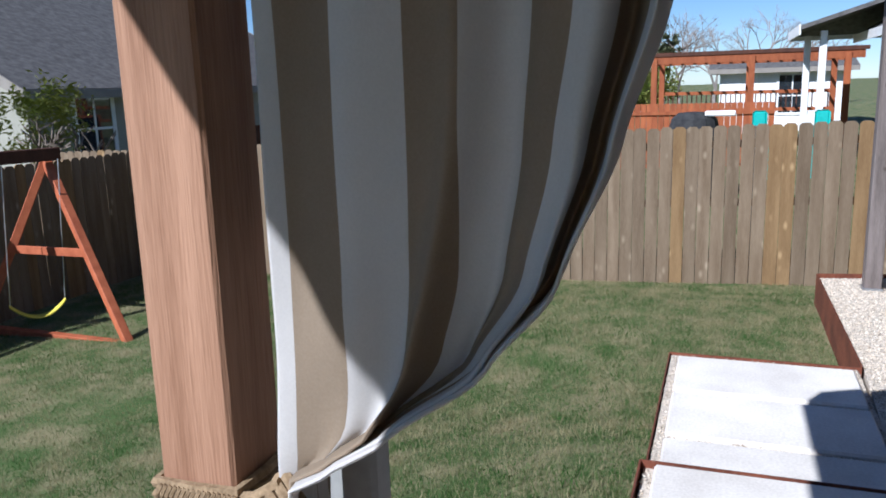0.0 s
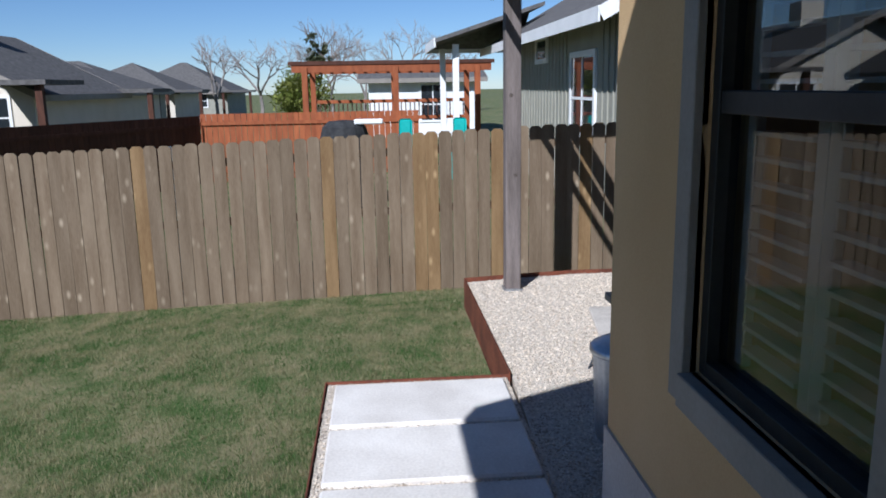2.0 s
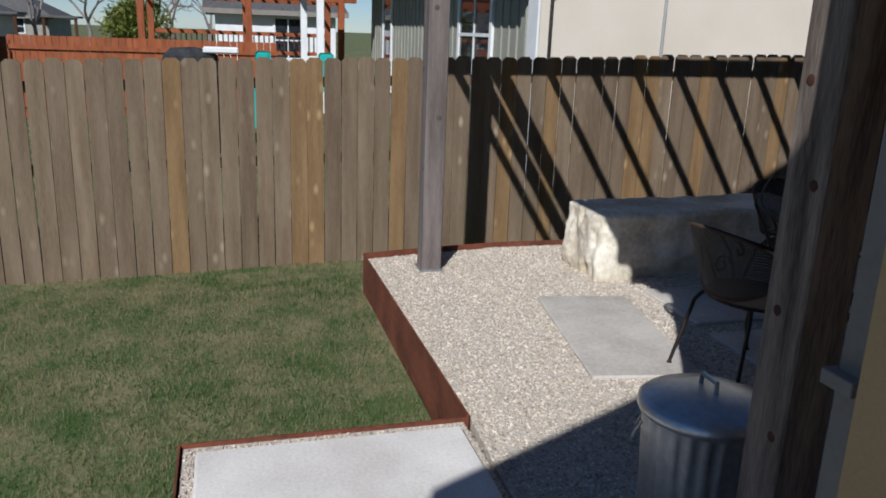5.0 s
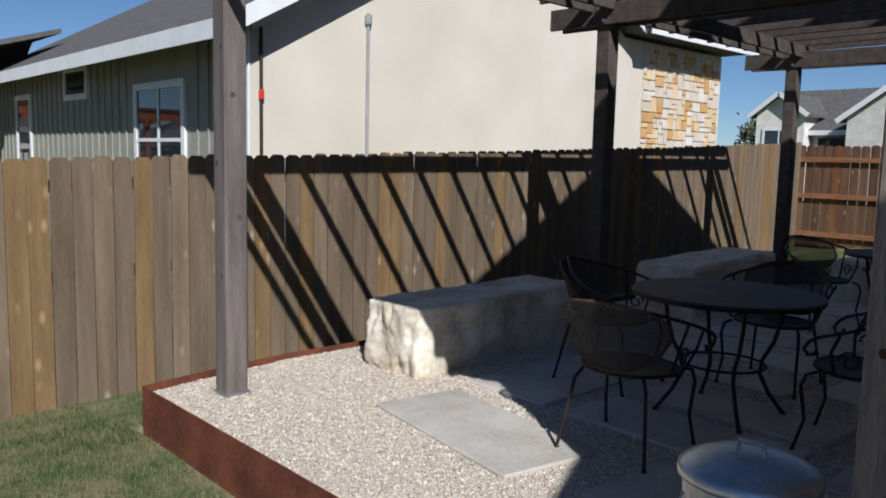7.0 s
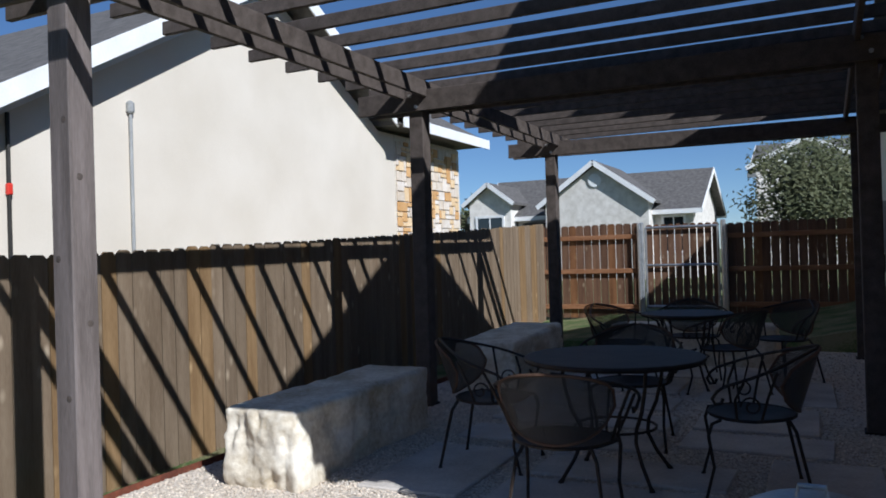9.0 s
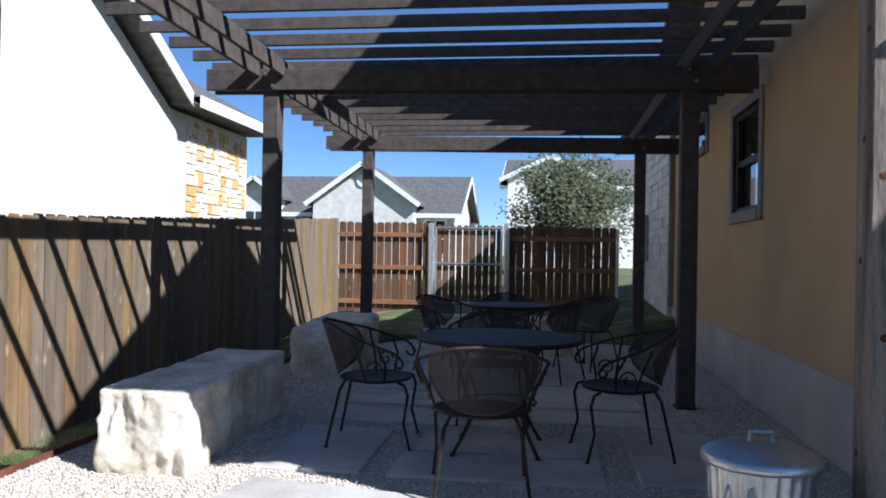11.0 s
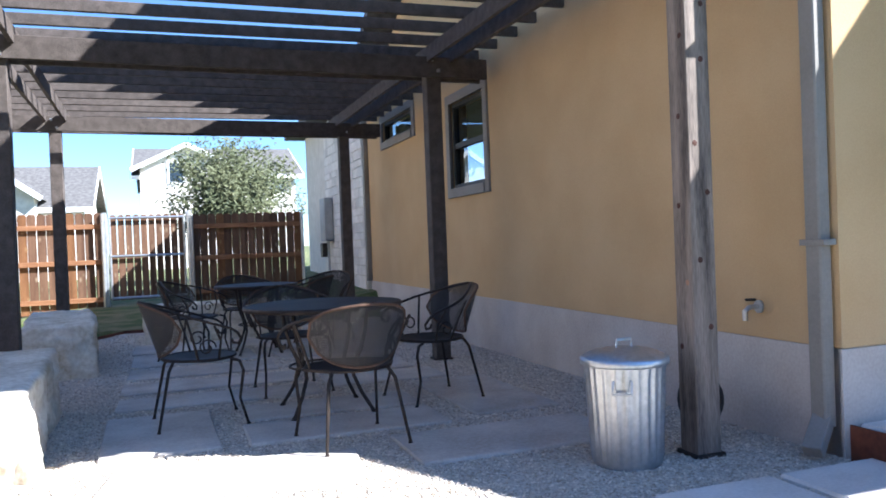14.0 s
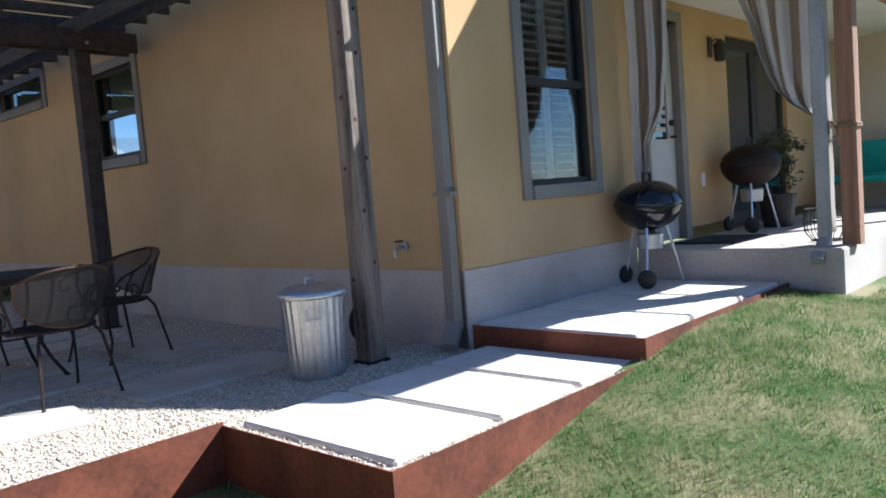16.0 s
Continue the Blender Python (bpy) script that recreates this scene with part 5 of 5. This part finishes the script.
h2 = house("tall_house", "two-storey pale stone house behind a tree", -4.0, 3.3, 37.0, 46.0, -0.5, 4.7, 6.4, "x", "wstone", 0.4)
part("gable", prism([(-4.0, -0.5), (-4.0, 5.0), (-1.9, 6.0), (0.2, 5.0), (0.2, -0.5)], "y", 36.2, 40), "wstone", h2)
for s in (-4.4, 0.6):
    slab_roof(h2, [(s, 35.9, 4.95), (s, 41, 4.95), (-1.9, 41, 6.15), (-1.9, 35.9, 6.15)])
    part("fascia", beam((s, 35.9, 4.85), (-1.9, 35.9, 6.05), 0.03, 0.2, 0), "white", h2)
plain_window(h2, "y", 36.2, -2.7, -2.1, 4.3, 5.2, -0.03, False)

# ---- trees ----


def grow(bm, p, d, length, r, depth, rng, tips, spread=0.55):
    q = p + d * length
    mid = p + d * length * 0.5 + Vector((rng.uniform(-1, 1), rng.uniform(-1, 1), rng.uniform(-0.5, 0.5))) * length * 0.06
    add_tube(bm, [p, mid, q], [r, r * 0.85, r * 0.68], 5 if depth > 2 else 3)
    if depth == 0:
        tips.append(q)
        return
    for _ in range(rng.choice((2, 3, 3))):
        e = (d + Vector((rng.gauss(0, spread), rng.gauss(0, spread), rng.gauss(0.12, spread * 0.6)))).normalized()
        grow(bm, q - d * length * rng.uniform(0, 0.25), e, length * rng.uniform(0.62, 0.85), r * 0.62, depth - 1, rng, tips, spread)


def bare_tree(x, y, h, seed):
    t = empty("bare_tree", "leafless grey winter tree in the distance", "tree", "bare trees", at=(x, y, -0.8))
    rng, bm, tips = random.Random(seed), bmesh.new(), []
    grow(bm, Vector((0, 0, 0)), Vector((0, 0, 1)), h * 0.30, 0.16, 6, rng, tips, 0.5)
    part("trunk", bm, "twig", t)


for i, (x, y, h) in enumerate(((-58, -13, 7.4), (-60, -10, 7.9), (-57, -7, 7.6), (-62, -4.6, 8.8), (-58, -1.8, 8.0), (-64, 1.0, 9.0), (-60, 4.0, 8.0))):
    bare_tree(x, y, h, i)


def leafy_tree(name, label, x, y, z, trunk_h, centre_z, radius, count, size, seed, mat="leaf", squash=0.85):
    t = empty(name, label, "tree", at=(x, y, z))
    rng, bm, tips = random.Random(seed), bmesh.new(), []
    grow(bm, Vector((0, 0, 0)), Vector((0, 0, 1)), trunk_h, 0.12, 4, rng, tips, 0.6)
    part("trunk", bm, "bark", t)
    bm = bmesh.new()
    leaf_cloud(bm, (0, 0, centre_z), radius, count, size, rng, squash)
    part("crown", bm, mat, t)


leafy_tree("live_oak", "dense grey-green live oak beyond the gate", -1.1, 19.5, 0.2, 1.0, 2.4, 1.8, 13000, 0.08, 4)
leafy_tree("evergreen_tree", "bushy green juniper behind the cedar pergola", -40, -5.0, -0.8, 1.0, 2.3, 1.45, 6000, 0.11, 9, "leaf_light", 1.0)
leafy_tree("evergreen_tree", "tall thin green juniper in the distance", -44, -4.4, -0.8, 2.4, 4.4, 0.75, 1500, 0.12, 10, "leaf", 2.0)
leafy_tree("yellow_shrub", "yellow-green leafy shrub beyond the fence", -6.6, -11.6, -0.7, 0.9, 2.2, 0.75, 1800, 0.06, 11, "leaf_light", 0.9)
leafy_tree("evergreen_tree", "green tree beside the white stone house", -17.5, 36, -0.2, 1.6, 2.9, 2.0, 3000, 0.16, 12, "leaf", 0.9)

# ---- grass and loose gravel ----


def scatter_mesh(name, verts, faces, mat, label, category):
    me = bpy.data.meshes.new(name)
    nv, nf, k = len(verts), len(faces), faces.shape[1]
    me.vertices.add(nv)
    me.vertices.foreach_set("co", verts.astype(np.float32).ravel())
    me.loops.add(nf * k)
    me.loops.foreach_set("vertex_index", faces.astype(np.int32).ravel())
    me.polygons.add(nf)
    me.polygons.foreach_set("loop_start", np.arange(0, nf * k, k, dtype=np.int32))
    me.update(calc_edges=True)
    me.materials.append(mat)
    tagged(new(name, me), label, category, kind="stuff")


bn = M["blade"].node_tree
geo, hsv = bn.nodes.new("ShaderNodeNewGeometry"), bn.nodes.new("ShaderNodeMixRGB")
pick = bn.nodes.new("ShaderNodeValToRGB")
pick.color_ramp.elements[0].position, pick.color_ramp.elements[1].position = 0.62, 0.72
src = bn.nodes["Principled BSDF"].inputs["Base Color"].links[0].from_socket
hsv.inputs[2].default_value = (0.40, 0.34, 0.19, 1)
bn.links.new(geo.outputs["Random Per Island"], pick.inputs[0])
bn.links.new(pick.outputs[0], hsv.inputs[0])
bn.links.new(src, hsv.inputs[1])
bn.links.new(hsv.outputs[0], bn.nodes["Principled BSDF"].inputs["Base Color"])


def lawn_blades(count, x0, x1, y0, y1, tall, seed):
    rng = np.random.default_rng(seed)
    x, y = rng.uniform(x0, x1, count), rng.uniform(y0, y1, count)
    keep = ~((x > -4.5) & (y > -0.12)) & ~((x > -1.93) & (x < 2.27) & (y > -1.285)) & ~((x > 2.2) & (y > -1.80)) & ~((x < -4.4) & (y > -0.12) & (x > -4.66))
    x, y = x[keep], y[keep]
    n = len(x)
    z = np.array([ground_z(float(a), float(b_)) for a, b_ in zip(x, y)])
    a, lean, h = rng.uniform(0, 6.283, n), rng.uniform(0.2, 1.1, n), rng.uniform(0.5, 1.3, n) * tall
    w = rng.uniform(0.0018, 0.0036, n)
    d = rng.uniform(0, 6.283, n)
    v = np.zeros((n, 3, 3))
    v[:, 0] = np.stack([x - w * np.cos(a), y - w * np.sin(a), z - 0.012], 1)
    v[:, 1] = np.stack([x + w * np.cos(a), y + w * np.sin(a), z - 0.012], 1)
    v[:, 2] = np.stack([x + h * lean * np.cos(d), y + h * lean * np.sin(d), z + h], 1)
    return v.reshape(-1, 3)


v = np.concatenate([lawn_blades(340000, FX + 0.02, 4.0, -5.2, -0.1, 0.032, 1), lawn_blades(150000, FX + 0.02, 4.0, -8.8, -5.2, 0.030, 2),
                     lawn_blades(9000, FX + 0.02, -4.62, -0.2, 6.0, 0.045, 4)])
scatter_mesh("grass", v, np.arange(len(v)).reshape(-1, 3), M["blade"], "short winter grass, green mixed with straw", "grass")

def pebbles(count, x0, x1, y0, y1, seed, size, z0, test):
    rng = np.random.default_rng(seed)
    octa = np.array([(1, 0, 0), (-1, 0, 0), (0, 1, 0), (0, -1, 0), (0, 0, 1), (0, 0, -1)], float)
    fc = np.array([(0, 2, 4), (2, 1, 4), (1, 3, 4), (3, 0, 4), (2, 0, 5), (1, 2, 5), (3, 1, 5), (0, 3, 5)])
    x, y = rng.uniform(x0, x1, count), rng.uniform(y0, y1, count)
    keep = np.array([test(float(a), float(b_)) for a, b_ in zip(x, y)])
    x, y = x[keep], y[keep]
    n = len(x)
    a = rng.uniform(0, 6.283, n)
    s = rng.uniform(0.6, 1.4, (n, 3)) * size * np.array([1, 1, 0.6])
    p = octa[None] * s[:, None, :]
    p += rng.normal(0, 0.22, p.shape) * s[:, None, :]
    px = p[..., 0] * np.cos(a)[:, None] - p[..., 1] * np.sin(a)[:, None] + x[:, None]
    py = p[..., 0] * np.sin(a)[:, None] + p[..., 1] * np.cos(a)[:, None] + y[:, None]
    pz = p[..., 2] + z0 + rng.uniform(-0.002, 0.006, n)[:, None]
    v_ = np.stack([px, py, pz], -1).reshape(-1, 3)
    f_ = (fc[None] + 6 * np.arange(n)[:, None, None]).reshape(-1, 3)
    return v_, f_


def on_gravel(x, y):
    if not inside(PATIO, x, y):
        return False
    for fx, fy, fr, hx, hy in FLAGS:
        c, s = math.cos(-fr), math.sin(-fr)
        u, w = c * (x - fx) - s * (y - fy), s * (x - fx) + c * (y - fy)
        if abs(u) < hx - 0.01 and abs(w) < hy - 0.01:
            return False
    return True


bpy.context.view_layer.update()
FLAGS = [(f.location.x, f.location.y, f.rotation_euler.z, f.dimensions.x / 2, f.dimensions.y / 2) for f in flags.children]
pn = M["pebble"].node_tree
pgeo, pmix = pn.nodes.new("ShaderNodeNewGeometry"), pn.nodes.new("ShaderNodeHueSaturation")
prng = pn.nodes.new("ShaderNodeMapRange")
prng.inputs[3].default_value, prng.inputs[4].default_value = 0.6, 1.25
pn.links.new(pgeo.outputs["Random Per Island"], prng.inputs[0])
pn.links.new(prng.outputs[0], pmix.inputs["Value"])
pn.links.new(pn.nodes["Principled BSDF"].inputs["Base Color"].links[0].from_socket, pmix.inputs["Color"])
pn.links.new(pmix.outputs[0], pn.nodes["Principled BSDF"].inputs["Base Color"])
va, fa = pebbles(95000, -4.62, -0.02, -0.08, 4.2, 5, 0.0078, PATIO_Z, on_gravel)
vb, fb = pebbles(16000, -4.6, -0.02, 4.2, 8.5, 6, 0.011, PATIO_Z, on_gravel)
vc, fc_ = pebbles(9000, -1.89, 0.02, -1.25, -0.1, 7, 0.006, -0.012, lambda x, y: y < -1.205 or x < -1.835 or -1.22 < x < -1.17 or -0.57 < x < -0.52 or y > -0.125)
vd, fd = pebbles(6000, 0.04, 2.24, -1.25, -0.02, 8, 0.007, 0.105, lambda x, y: y < -1.205 or 0.72 < x < 0.76 or 1.46 < x < 1.50)
off = np.cumsum([0, len(va), len(vb), len(vc)])
scatter_mesh("loose_gravel", np.concatenate([va, vb, vc, vd]), np.concatenate([fa, fb + off[1], fc_ + off[2], fd + off[3]]), M["pebble"], "cream and tan crushed gravel", "gravel")
